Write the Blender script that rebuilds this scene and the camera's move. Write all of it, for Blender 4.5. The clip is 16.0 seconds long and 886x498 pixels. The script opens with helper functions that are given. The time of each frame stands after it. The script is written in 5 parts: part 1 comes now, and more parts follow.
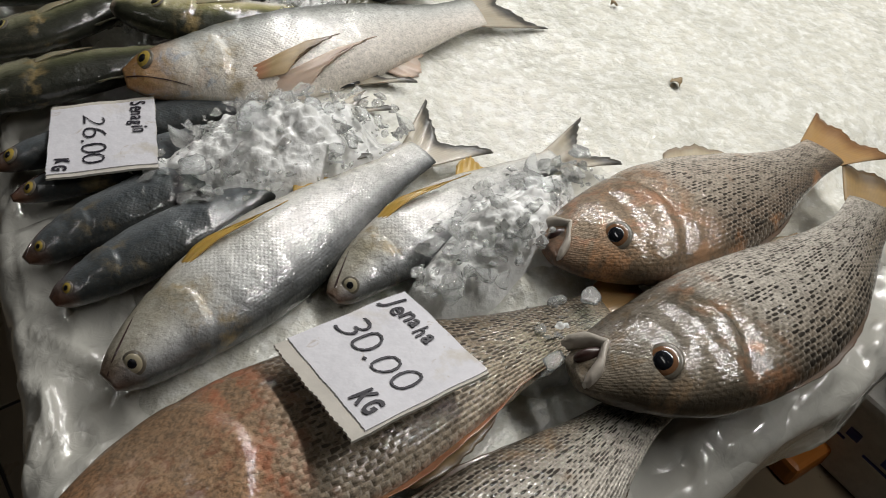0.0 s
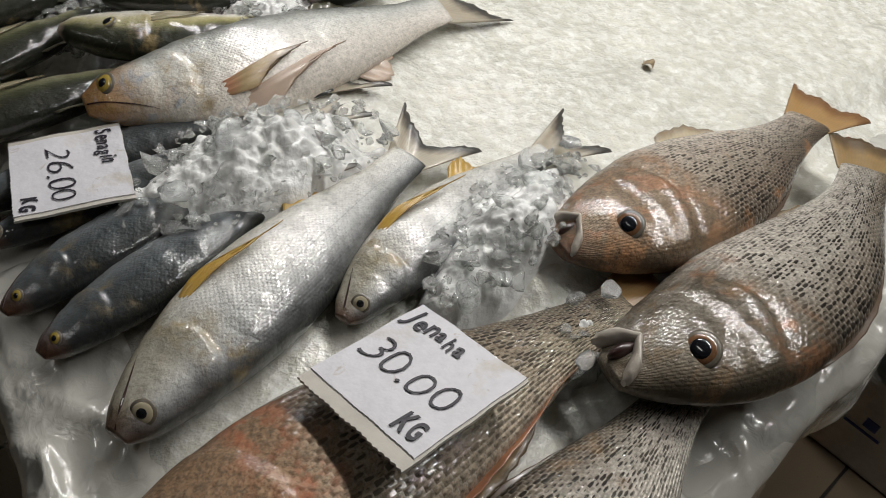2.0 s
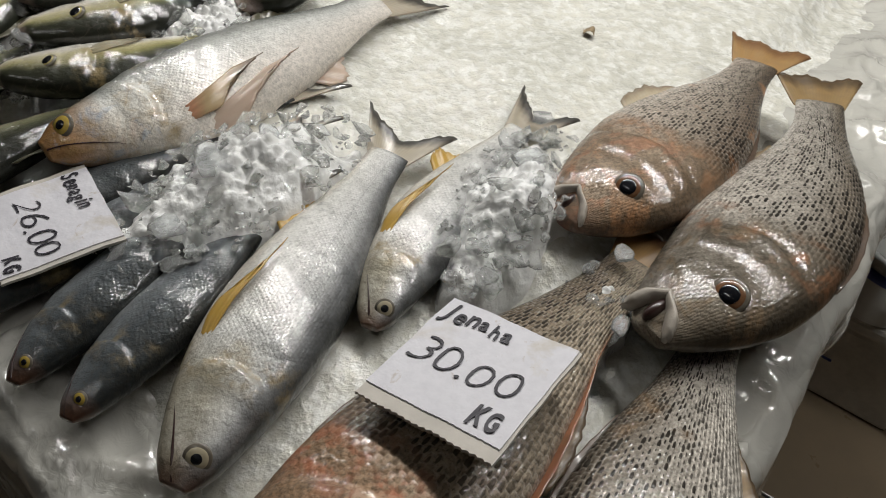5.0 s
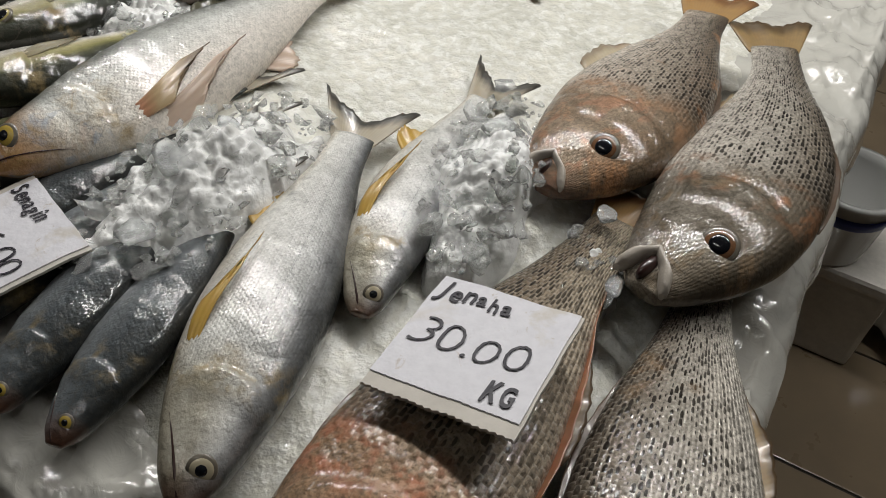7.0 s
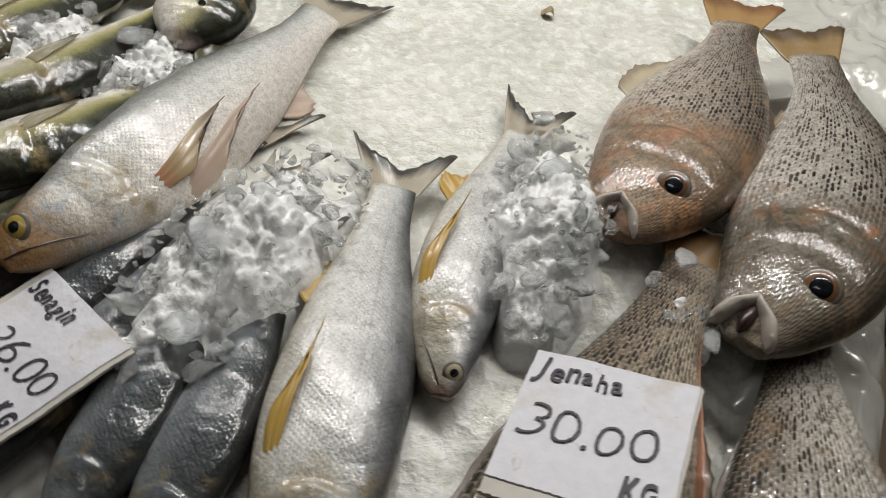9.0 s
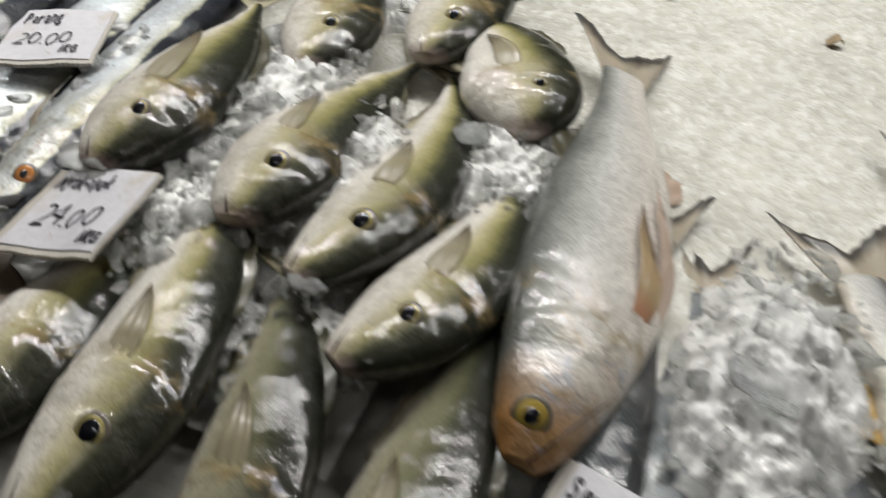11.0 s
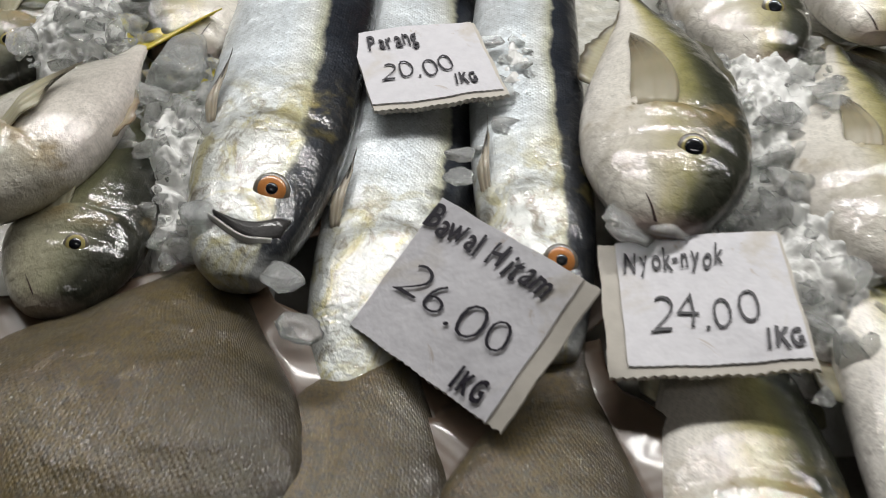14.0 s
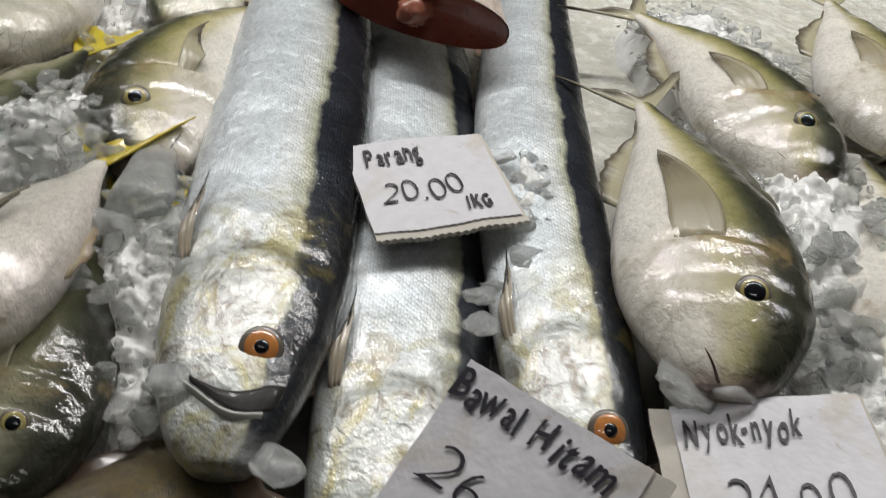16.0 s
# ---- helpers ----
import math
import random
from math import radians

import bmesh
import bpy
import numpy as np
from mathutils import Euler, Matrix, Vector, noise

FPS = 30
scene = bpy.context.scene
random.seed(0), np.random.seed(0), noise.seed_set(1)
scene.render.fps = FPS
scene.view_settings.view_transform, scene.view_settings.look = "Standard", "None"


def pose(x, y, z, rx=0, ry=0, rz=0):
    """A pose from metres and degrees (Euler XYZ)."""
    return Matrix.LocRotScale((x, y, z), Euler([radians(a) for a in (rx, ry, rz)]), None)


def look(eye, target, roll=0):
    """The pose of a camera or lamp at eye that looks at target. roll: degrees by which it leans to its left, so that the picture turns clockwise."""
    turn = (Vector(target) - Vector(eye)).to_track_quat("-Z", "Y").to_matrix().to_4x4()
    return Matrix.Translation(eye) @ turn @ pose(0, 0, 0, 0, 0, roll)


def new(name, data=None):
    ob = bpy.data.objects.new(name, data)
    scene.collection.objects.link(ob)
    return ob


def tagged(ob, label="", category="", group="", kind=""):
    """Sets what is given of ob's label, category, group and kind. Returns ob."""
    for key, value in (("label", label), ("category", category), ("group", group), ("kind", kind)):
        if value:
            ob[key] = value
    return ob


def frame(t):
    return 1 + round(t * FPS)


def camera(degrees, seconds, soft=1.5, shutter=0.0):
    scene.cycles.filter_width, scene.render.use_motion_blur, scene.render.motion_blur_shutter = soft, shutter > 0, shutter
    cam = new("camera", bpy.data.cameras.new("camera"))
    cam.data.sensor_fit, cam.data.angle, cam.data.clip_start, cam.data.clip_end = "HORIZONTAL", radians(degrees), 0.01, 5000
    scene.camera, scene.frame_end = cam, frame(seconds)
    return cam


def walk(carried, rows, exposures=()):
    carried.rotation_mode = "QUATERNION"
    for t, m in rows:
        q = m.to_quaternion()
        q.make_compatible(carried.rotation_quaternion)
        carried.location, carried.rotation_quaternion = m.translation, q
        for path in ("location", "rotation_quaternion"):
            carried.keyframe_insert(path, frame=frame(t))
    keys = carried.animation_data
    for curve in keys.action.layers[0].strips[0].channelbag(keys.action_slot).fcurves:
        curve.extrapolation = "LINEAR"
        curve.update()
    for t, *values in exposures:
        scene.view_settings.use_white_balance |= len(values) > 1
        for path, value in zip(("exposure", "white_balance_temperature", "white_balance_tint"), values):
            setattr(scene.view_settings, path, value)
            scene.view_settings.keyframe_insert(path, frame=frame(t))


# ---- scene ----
cam = camera(56.3, 16.0, soft=0.8, shutter=0.5)
PATH = [
    (0, (0.31, 0.23, 1.359), (0.412, 1.591, -0.103), 9.7),
    (0.5, (0.323, 0.234, 1.354), (0.437, 1.598, -0.105), 8.9),
    (1, (0.333, 0.236, 1.342), (0.417, 1.603, -0.115), 8.5),
    (1.5, (0.291, 0.246, 1.342), (0.432, 1.616, -0.108), 7.3),
    (2, (0.251, 0.257, 1.331), (0.507, 1.619, -0.111), 8.8),
    (2.5, (0.238, 0.261, 1.331), (0.563, 1.619, -0.1), 8.9),
    (3, (0.234, 0.261, 1.331), (0.593, 1.613, -0.098), 8.4),
    (3.5, (0.216, 0.259, 1.329), (0.589, 1.604, -0.104), 7.6),
    (4, (0.197, 0.264, 1.324), (0.586, 1.611, -0.103), 6.1),
    (4.2, (0.186, 0.27, 1.318), (0.59, 1.613, -0.108), 6.1),
    (6.3, (0.136, 0.281, 1.317), (0.743, 1.531, -0.122), 6.3),
    (6.5, (0.129, 0.284, 1.314), (0.746, 1.531, -0.123), 6.1),
    (7, (0.133, 0.297, 1.3), (0.751, 1.528, -0.151), 5.4),
    (7.5, (0.136, 0.313, 1.308), (0.779, 1.524, -0.148), 6.8),
    (8, (0.141, 0.336, 1.304), (0.776, 1.55, -0.153), 4.9),
    (8.2, (0.138, 0.347, 1.309), (0.756, 1.565, -0.152), 4.8),
    (10.3, (-0.12, 0.582, 1.236), (0.879, 1.568, -0.188), 6.6),
    (10.5, (-0.152, 0.618, 1.231), (0.861, 1.61, -0.181), 7.1),
    (11, (-0.165, 0.749, 1.23), (0.731, 1.842, -0.184), 1.6),
    (11.5, (-0.181, 0.853, 1.215), (0.693, 1.936, -0.222), 2.6),
    (12, (-0.244, 0.938, 1.201), (0.734, 1.911, -0.246), 3.8),
    (12.5, (-0.346, 1.022, 1.194), (0.804, 1.832, -0.228), 5.1),
    (13, (-0.398, 1.07, 1.183), (0.779, 1.865, -0.225), 4.2),
    (13.5, (-0.416, 1.139, 1.167), (0.776, 1.928, -0.233), 3.6),
    (14, (-0.399, 1.194, 1.145), (0.755, 1.965, -0.295), 4.6),
    (14.5, (-0.373, 1.227, 1.126), (0.858, 1.95, -0.275), 7.4),
    (15, (-0.357, 1.242, 1.113), (0.876, 1.993, -0.271), 8.3),
    (15.5, (-0.352, 1.251, 1.119), (0.907, 1.997, -0.244), 8.5),
    (16, (-0.354, 1.271, 1.123), (0.96, 2.009, -0.191), 7.6),
]
walk(cam, [(t, look(eye, target, roll)) for t, eye, target, roll in PATH], [(0, 0.1), (8, 0.08), (11, 0.08), (14, 0.08), (16, -0.12)])

# ---- world and light ----
TOP = 0.783                      # height of the ice bed
CORNER = Vector((0.196, 0.273))  # corner of the stall
ALONG = Vector((-0.451, 0.892))  # along the customers' edge
ACROSS = Vector((0.791, 0.612))  # away from the customers


def on_table(a, c):
    p = CORNER + ALONG * a + ACROSS * c
    return p.x, p.y


world = bpy.data.worlds.new("world")
scene.world = world
world.use_nodes = True
sky = world.node_tree.nodes.new("ShaderNodeTexSky")
sky.sky_type, sky.sun_disc, sky.sun_elevation = "NISHITA", False, radians(35)
world.node_tree.links.new(sky.outputs[0], world.node_tree.nodes["Background"].inputs[0])
world.node_tree.nodes["Background"].inputs[1].default_value = 0.04


def area(name, at, target, sx, sy, watts, colour):
    lamp = bpy.data.lights.new(name, "AREA")
    lamp.shape, lamp.size, lamp.size_y, lamp.energy, lamp.color = "RECTANGLE", sx, sy, watts, colour
    ob = new(name, lamp)
    ob.matrix_world = look(at, target)
    return ob


TUBE = (1.0, 0.985, 0.95)
for name, a, c, z, watts in (("tube_light_near", -0.1, 1.2, 2.15, 14), ("tube_light_mid", 1.0, 1.1, 2.15, 17), ("tube_light_far", 2.1, 1.0, 2.15, 14), ("tube_light_aisle", 0.9, -0.7, 2.6, 2.5)):
    ax, ay = on_table(a, c)
    lamp = area(name, (ax, ay, z), (ax, ay, 0), 0.06, 1.2, watts, TUBE)
    lamp.rotation_mode = "XYZ"
    lamp.matrix_world = pose(ax, ay, z, 0, 0, 27)


# ---- materials ----
def mat(name):
    m = bpy.data.materials.new(name)
    m.use_nodes = True
    return m, m.node_tree, m.node_tree.nodes["Principled BSDF"]


def node(nt, kind, **props):
    n = nt.nodes.new("ShaderNode" + kind)
    for k, v in props.items():
        if k == "operation":
            n.operation = v
        elif k == "uv_map":
            n.uv_map = v
        elif k == "noise_dimensions":
            n.noise_dimensions = v
        elif k == "feature":
            n.feature = v
        elif k == "data_type":
            n.data_type = v
        elif k == "blend_type":
            n.blend_type = v
    return n


def sock(nt, target, value):
    if isinstance(value, bpy.types.NodeSocket):
        nt.links.new(value, target)
    else:
        target.default_value = value


def mth(nt, op, a, b=0.0, c=0.0, clamp=False):
    n = node(nt, "Math", operation=op)
    n.use_clamp = clamp
    for i, v in enumerate((a, b, c)):
        sock(nt, n.inputs[i], v)
    return n.outputs[0]


def ramp(nt, fac, stops):
    n = nt.nodes.new("ShaderNodeValToRGB")
    els = n.color_ramp.elements
    els.remove(els[1])
    for k, (p, col) in enumerate(stops):
        e = els[0] if k == 0 else els.new(p)
        e.position = p
        e.color = (*col, 1) if isinstance(col, tuple) else (col, col, col, 1)
    sock(nt, n.inputs[0], fac)
    return n.outputs[0]


def mix(nt, fac, a, b, kind="MIX"):
    n = node(nt, "Mix", data_type="RGBA", blend_type=kind)
    sock(nt, n.inputs[0], fac)
    for s, v in ((n.inputs[6], a), (n.inputs[7], b)):
        sock(nt, s, (*v, 1) if isinstance(v, tuple) else v)
    return n.outputs[2]


def noisy(nt, vec, scale, detail=4.0, rough=0.55, distort=0.0):
    n = nt.nodes.new("ShaderNodeTexNoise")
    if vec is not None:
        nt.links.new(vec, n.inputs["Vector"])
    n.inputs["Scale"].default_value, n.inputs["Detail"].default_value = scale, detail
    n.inputs["Roughness"].default_value, n.inputs["Distortion"].default_value = rough, distort
    return n.outputs["Fac"]


def bump(nt, height, strength, distance, normal=None):
    n = nt.nodes.new("ShaderNodeBump")
    n.inputs["Strength"].default_value, n.inputs["Distance"].default_value = strength, distance
    sock(nt, n.inputs["Height"], height)
    if normal is not None:
        nt.links.new(normal, n.inputs["Normal"])
    return n.outputs[0]


def objcoord(nt):
    return nt.nodes.new("ShaderNodeTexCoord").outputs["Object"]


def mixvec(nt, vec, fac, amount):
    """Shifts a place a little by a noise."""
    n = node(nt, "VectorMath", operation="ADD")
    nt.links.new(vec, n.inputs[0])
    sock(nt, n.inputs[1], mth(nt, "MULTIPLY", fac, amount))
    return n.outputs[0]


def skin(name, across, head, scale=0.005, spots=None, blotch=None, metal=0.3, rough=0.3, relief=0.5, gill=0.24, line=None, mottled=0.12, coat=1.0, stain=(0.3, 0.22, 0.1), headmix=0.6, wet_relief=1.0, face=None, glint=1.0):
    """Wet fish skin. across: colours from belly (0) to back (1); head: (colour, colour at the snout, how far); spots: (colour, amount)."""
    m, nt, p = mat(name)
    uv = node(nt, "UVMap", uv_map="uv").outputs[0]
    met = node(nt, "UVMap", uv_map="metric").outputs[0]
    sep = nt.nodes.new("ShaderNodeSeparateXYZ")
    nt.links.new(uv, sep.inputs[0])
    u, v = sep.outputs[0], sep.outputs[1]
    oc = objcoord(nt)
    big, fine = noisy(nt, oc, 22, 3), noisy(nt, oc, 160, 4, 0.65)
    mid = noisy(nt, oc, 65, 4, 0.6)
    vv = mth(nt, "ADD", v, mth(nt, "ADD", mth(nt, "MULTIPLY_ADD", mid, 0.09, -0.045), mth(nt, "MULTIPLY_ADD", big, 0.18, -0.09)))
    col = ramp(nt, vv, across)
    # overlapping scales, in staggered rows
    ms = nt.nodes.new("ShaderNodeSeparateXYZ")
    nt.links.new(met, ms.inputs[0])
    wob = mth(nt, "MULTIPLY", mid, 0.5)
    py = mth(nt, "ADD", mth(nt, "DIVIDE", ms.outputs[1], scale * 0.62), wob)
    row = mth(nt, "FLOOR", py)
    px = mth(nt, "ADD", mth(nt, "DIVIDE", ms.outputs[0], scale), mth(nt, "MULTIPLY_ADD", mth(nt, "MODULO", row, 2.0), 0.5, wob))
    cx, cy = mth(nt, "SUBTRACT", mth(nt, "FRACT", px), 0.35), mth(nt, "SUBTRACT", mth(nt, "FRACT", py), 0.5)
    d = mth(nt, "SQRT", mth(nt, "ADD", mth(nt, "MULTIPLY", cx, cx), mth(nt, "MULTIPLY", mth(nt, "MULTIPLY", cy, cy), 0.7)))
    cell = nt.nodes.new("ShaderNodeCombineXYZ")
    nt.links.new(mth(nt, "FLOOR", px), cell.inputs[0])
    nt.links.new(row, cell.inputs[1])
    wn = nt.nodes.new("ShaderNodeTexWhiteNoise")
    nt.links.new(cell.outputs[0], wn.inputs[0])
    rnd = wn.outputs[0]
    body = ramp(nt, mth(nt, "ADD", u, mth(nt, "MULTIPLY_ADD", v, -0.06, mth(nt, "MULTIPLY", mid, 0.03))), [(gill - 0.05, 0.0), (gill + 0.05, 1.0)])
    tail_fade = ramp(nt, u, [(0.9, 1.0), (1.0, 0.4)])
    bodymask = mth(nt, "MULTIPLY", body, tail_fade)
    if spots:
        dash = mth(nt, "SQRT", mth(nt, "ADD", mth(nt, "MULTIPLY", mth(nt, "MULTIPLY", cx, cx), 0.55), mth(nt, "MULTIPLY", mth(nt, "MULTIPLY", cy, cy), 1.5)))
        sm = mth(nt, "MULTIPLY", ramp(nt, mth(nt, "SUBTRACT", dash, mth(nt, "MULTIPLY", mth(nt, "MULTIPLY", mth(nt, "MULTIPLY_ADD", rnd, 1.35, -0.3), mth(nt, "MULTIPLY_ADD", fine, 1.2, 0.35)), 0.46)), [(0.0, 1.0), (0.09, 0.0)]), bodymask)
        amount = ramp(nt, v, [(0.0, 0.15), (0.25, 0.75), (0.85, 1.0)])
        sm = mth(nt, "MULTIPLY", mth(nt, "MULTIPLY", sm, amount), mth(nt, "MULTIPLY_ADD", big, 0.8, spots[1] - 0.4), clamp=True)
        edge = mth(nt, "MULTIPLY", mth(nt, "GREATER_THAN", d, 0.5), mth(nt, "MULTIPLY", bodymask, 0.35))
        col = mix(nt, edge, col, (0.62, 0.57, 0.5))
        col = mix(nt, sm, col, spots[0])
    else:
        tone = mth(nt, "MULTIPLY", mth(nt, "MULTIPLY_ADD", mth(nt, "MULTIPLY", rnd, mth(nt, "ADD", d, 0.3)), 0.5, -0.1), bodymask)
        col = mix(nt, mth(nt, "ABSOLUTE", tone), col, mix(nt, 1.0, col, (0.2, 0.21, 0.2), "MULTIPLY"))
    if line:
        lv = mth(nt, "ABSOLUTE", mth(nt, "SUBTRACT", v, line[0]))
        col = mix(nt, mth(nt, "MULTIPLY", mth(nt, "LESS_THAN", lv, line[1]), mth(nt, "MULTIPLY", bodymask, mth(nt, "MULTIPLY", ramp(nt, d, [(0.2, 0.7), (0.4, 0.1)]), 0.7))), col, line[2])
    hm = mth(nt, "MULTIPLY", mth(nt, "SUBTRACT", 1.0, body), mth(nt, "MULTIPLY_ADD", big, 0.7, 0.45), clamp=True)
    col = mix(nt, mth(nt, "MULTIPLY", mth(nt, "MULTIPLY", hm, headmix), ramp(nt, vv, [(0.45, 1.0), (0.78, 0.7 if spots else 0.04)])), col, head[0])
    sn = ramp(nt, mth(nt, "ADD", u, mth(nt, "MULTIPLY", mid, 0.05)), [(head[2] * 0.5, 0.9), (head[2] + 0.03, 0.0)])
    col = mix(nt, sn, col, head[1])
    if blotch:
        bm = ramp(nt, noisy(nt, oc, 14, 5, 0.6, 0.6), [(blotch[1], 0.0), (blotch[1] + 0.14, 0.85)])
        col = mix(nt, bm, col, blotch[0])
    col = mix(nt, mth(nt, "MULTIPLY", ramp(nt, fine, [(0.45, 0.0), (0.75, 1.0)]), mottled * 2), col, (0.08, 0.07, 0.055))
    speck = ramp(nt, noisy(nt, oc, 420, 3, 0.6), [(0.48, 0.0), (0.62, 1.0)])
    col = mix(nt, mth(nt, "MULTIPLY", speck, mottled * 1.5), col, (0.06, 0.052, 0.04))
    # thin bony plates on the head, stains along the gill
    vo = nt.nodes.new("ShaderNodeTexVoronoi")
    vo.feature = "DISTANCE_TO_EDGE"
    nt.links.new(mixvec(nt, oc, mid, 0.02), vo.inputs["Vector"])
    vo.inputs["Scale"].default_value = 70
    headmask = mth(nt, "SUBTRACT", 1.0, body)
    crack = mth(nt, "MULTIPLY", ramp(nt, vo.outputs["Distance"], [(0.0, 1.0), (0.05, 0.0)]), mth(nt, "MULTIPLY", headmask, ramp(nt, big, [(0.45, 0.0), (0.6, 0.35)])))
    col = mix(nt, crack, col, (0.09, 0.075, 0.055))
    gu = mth(nt, "ABSOLUTE", mth(nt, "SUBTRACT", mth(nt, "ADD", u, mth(nt, "MULTIPLY_ADD", mid, 0.1, -0.05)), gill * 0.95))
    gs = mth(nt, "MULTIPLY", ramp(nt, gu, [(0.0, 1.0), (0.16 * gill + 0.02, 0.0)]), ramp(nt, noisy(nt, oc, 48, 4, 0.6), [(0.48, 0.0), (0.62, 0.75)]))
    col = mix(nt, gs, col, stain)
    if face:
        patch = ramp(nt, noisy(nt, oc, 30, 5, 0.65, 1.2), [(face[1], 0.0), (face[1] + 0.1, 0.85)])
        side = mth(nt, "MULTIPLY", mth(nt, "MULTIPLY", headmask, ramp(nt, vv, [(0.68, 1.0), (0.76, 0.0)])), face[3])
        col = mix(nt, mth(nt, "MULTIPLY", patch, side), col, face[0])
        patch = ramp(nt, noisy(nt, oc, 55, 5, 0.7, 1.5), [(0.5, 0.0), (0.66, 0.8)])
        col = mix(nt, mth(nt, "MULTIPLY", patch, side), col, face[2])
    tint = mth(nt, "MULTIPLY", ramp(nt, noisy(nt, oc, 38, 6, 0.7, 0.8), [(0.46, 0.0), (0.68, 1.0)]), 0.2)
    col = mix(nt, tint, col, mix(nt, 0.3, col, (0.02, 0.018, 0.012), "MULTIPLY"))
    nt.links.new(col, p.inputs["Base Color"])
    p.inputs["Metallic"].default_value = metal
    p.inputs["Specular IOR Level"].default_value = 0.14
    nt.links.new(mth(nt, "MULTIPLY_ADD", fine, 0.4, rough - 0.08), p.inputs["Roughness"])
    wet = ramp(nt, noisy(nt, oc, 36, 3, 0.6), [(0.36, 0.5), (0.5, 1.0)])
    nt.links.new(mth(nt, "MULTIPLY", wet, coat), p.inputs["Coat Weight"])
    p.inputs["Coat Roughness"].default_value = 0.035
    h = mth(nt, "MULTIPLY", mth(nt, "ADD", mth(nt, "SUBTRACT", 0.7, d), mth(nt, "MULTIPLY", rnd, 0.35)), mth(nt, "MULTIPLY_ADD", bodymask, 0.75, 0.25 if spots else 0.08))
    n1 = bump(nt, h, relief, scale * 0.3)
    n2 = bump(nt, mid, 0.35, 0.004, n1)
    n2 = bump(nt, vo.outputs["Distance"], 0.25, 0.003, n2)
    n3 = bump(nt, fine, 0.5, 0.0014, n2)
    nt.links.new(n3, p.inputs["Normal"])
    drops = noisy(nt, oc, 300, 3, 0.6)
    nc = bump(nt, mid, min(1.0, 0.24 * wet_relief), 0.0045, bump(nt, h, relief * 0.45, scale * 0.2))
    nt.links.new(bump(nt, drops, min(1.0, 0.26 * wet_relief * glint), 0.0009, nc), p.inputs["Coat Normal"])
    return m


def fin_mat(name, a, b, edge=None, base=None, clear=1.0):
    m, nt, p = mat(name)
    uv = node(nt, "UVMap", uv_map="uv").outputs[0]
    sep = nt.nodes.new("ShaderNodeSeparateXYZ")
    nt.links.new(uv, sep.inputs[0])
    rays = mth(nt, "SINE", mth(nt, "MULTIPLY", sep.outputs[1], 140.0))
    oc = objcoord(nt)
    col = mix(nt, noisy(nt, oc, 90, 4), a, b)
    col = mix(nt, mth(nt, "MULTIPLY_ADD", rays, 0.05, 0.05), col, (0.14, 0.11, 0.07))
    if edge:
        col = mix(nt, ramp(nt, mth(nt, "ADD", sep.outputs[0], mth(nt, "MULTIPLY", noisy(nt, oc, 70), 0.3)), [(0.7, 0.0), (1.0, 0.9)]), col, edge)
    if base:
        col = mix(nt, ramp(nt, mth(nt, "ADD", sep.outputs[0], mth(nt, "MULTIPLY", noisy(nt, oc, 60), 0.25)), [(0.2, 0.85), (0.42, 0.0)]), col, base)
    nt.links.new(col, p.inputs["Base Color"])
    p.inputs["Roughness"].default_value, p.inputs["Alpha"].default_value = 0.35, clear
    p.inputs["Coat Weight"].default_value, p.inputs["Coat Roughness"].default_value = 0.3, 0.06
    p.inputs["Subsurface Weight"].default_value, p.inputs["Subsurface Radius"].default_value = 0.1, (0.004, 0.002, 0.001)
    nt.links.new(bump(nt, rays, 0.1, 0.0003), p.inputs["Normal"])
    return m


def plain(name, colour, rough=0.4, metal=0.0, coat=0.0, grain=0.0, scale=60.0, relief=0.0, dark=0.6):
    m, nt, p = mat(name)
    oc = objcoord(nt)
    f = noisy(nt, oc, scale, 5, 0.6)
    low = noisy(nt, oc, scale * 0.15, 3)
    c2 = tuple(x * dark for x in colour)
    col = mix(nt, mth(nt, "MULTIPLY", mth(nt, "ADD", ramp(nt, f, [(0.35, 0.0), (0.75, 1.0)]), ramp(nt, low, [(0.4, 0.0), (0.7, 1.0)])), grain), colour, c2)
    nt.links.new(col, p.inputs["Base Color"])
    nt.links.new(mth(nt, "MULTIPLY_ADD", f, 0.2, rough - 0.1), p.inputs["Roughness"])
    p.inputs["Metallic"].default_value, p.inputs["Coat Weight"].default_value = metal, coat
    p.inputs["Coat Roughness"].default_value = 0.05
    if relief:
        nt.links.new(bump(nt, f, 0.6, relief), p.inputs["Normal"])
    return m


SENANGIN = skin("silver_threadfin_skin", [(0.0, (0.68, 0.62, 0.52)), (0.2, (0.76, 0.75, 0.71)), (0.5, (0.7, 0.69, 0.67)), (0.68, (0.58, 0.58, 0.57)), (0.86, (0.22, 0.225, 0.23)), (1.0, (0.04, 0.045, 0.045))],
                ((0.27, 0.24, 0.16), (0.15, 0.08, 0.05), 0.05), 0.0046, headmix=0.9, metal=0.16, relief=0.35, line=(0.6, 0.008, (0.1, 0.11, 0.12)), blotch=((0.14, 0.15, 0.15), 0.64))
SENANGIN_DARK = skin("slate_threadfin_skin", [(0.0, (0.36, 0.38, 0.38)), (0.3, (0.22, 0.24, 0.255)), (0.62, (0.075, 0.086, 0.094)), (1.0, (0.022, 0.025, 0.025))],
                     ((0.1, 0.115, 0.125), (0.13, 0.06, 0.035), 0.07), 0.004, metal=0.25, relief=0.25, blotch=((0.16, 0.19, 0.22), 0.6))
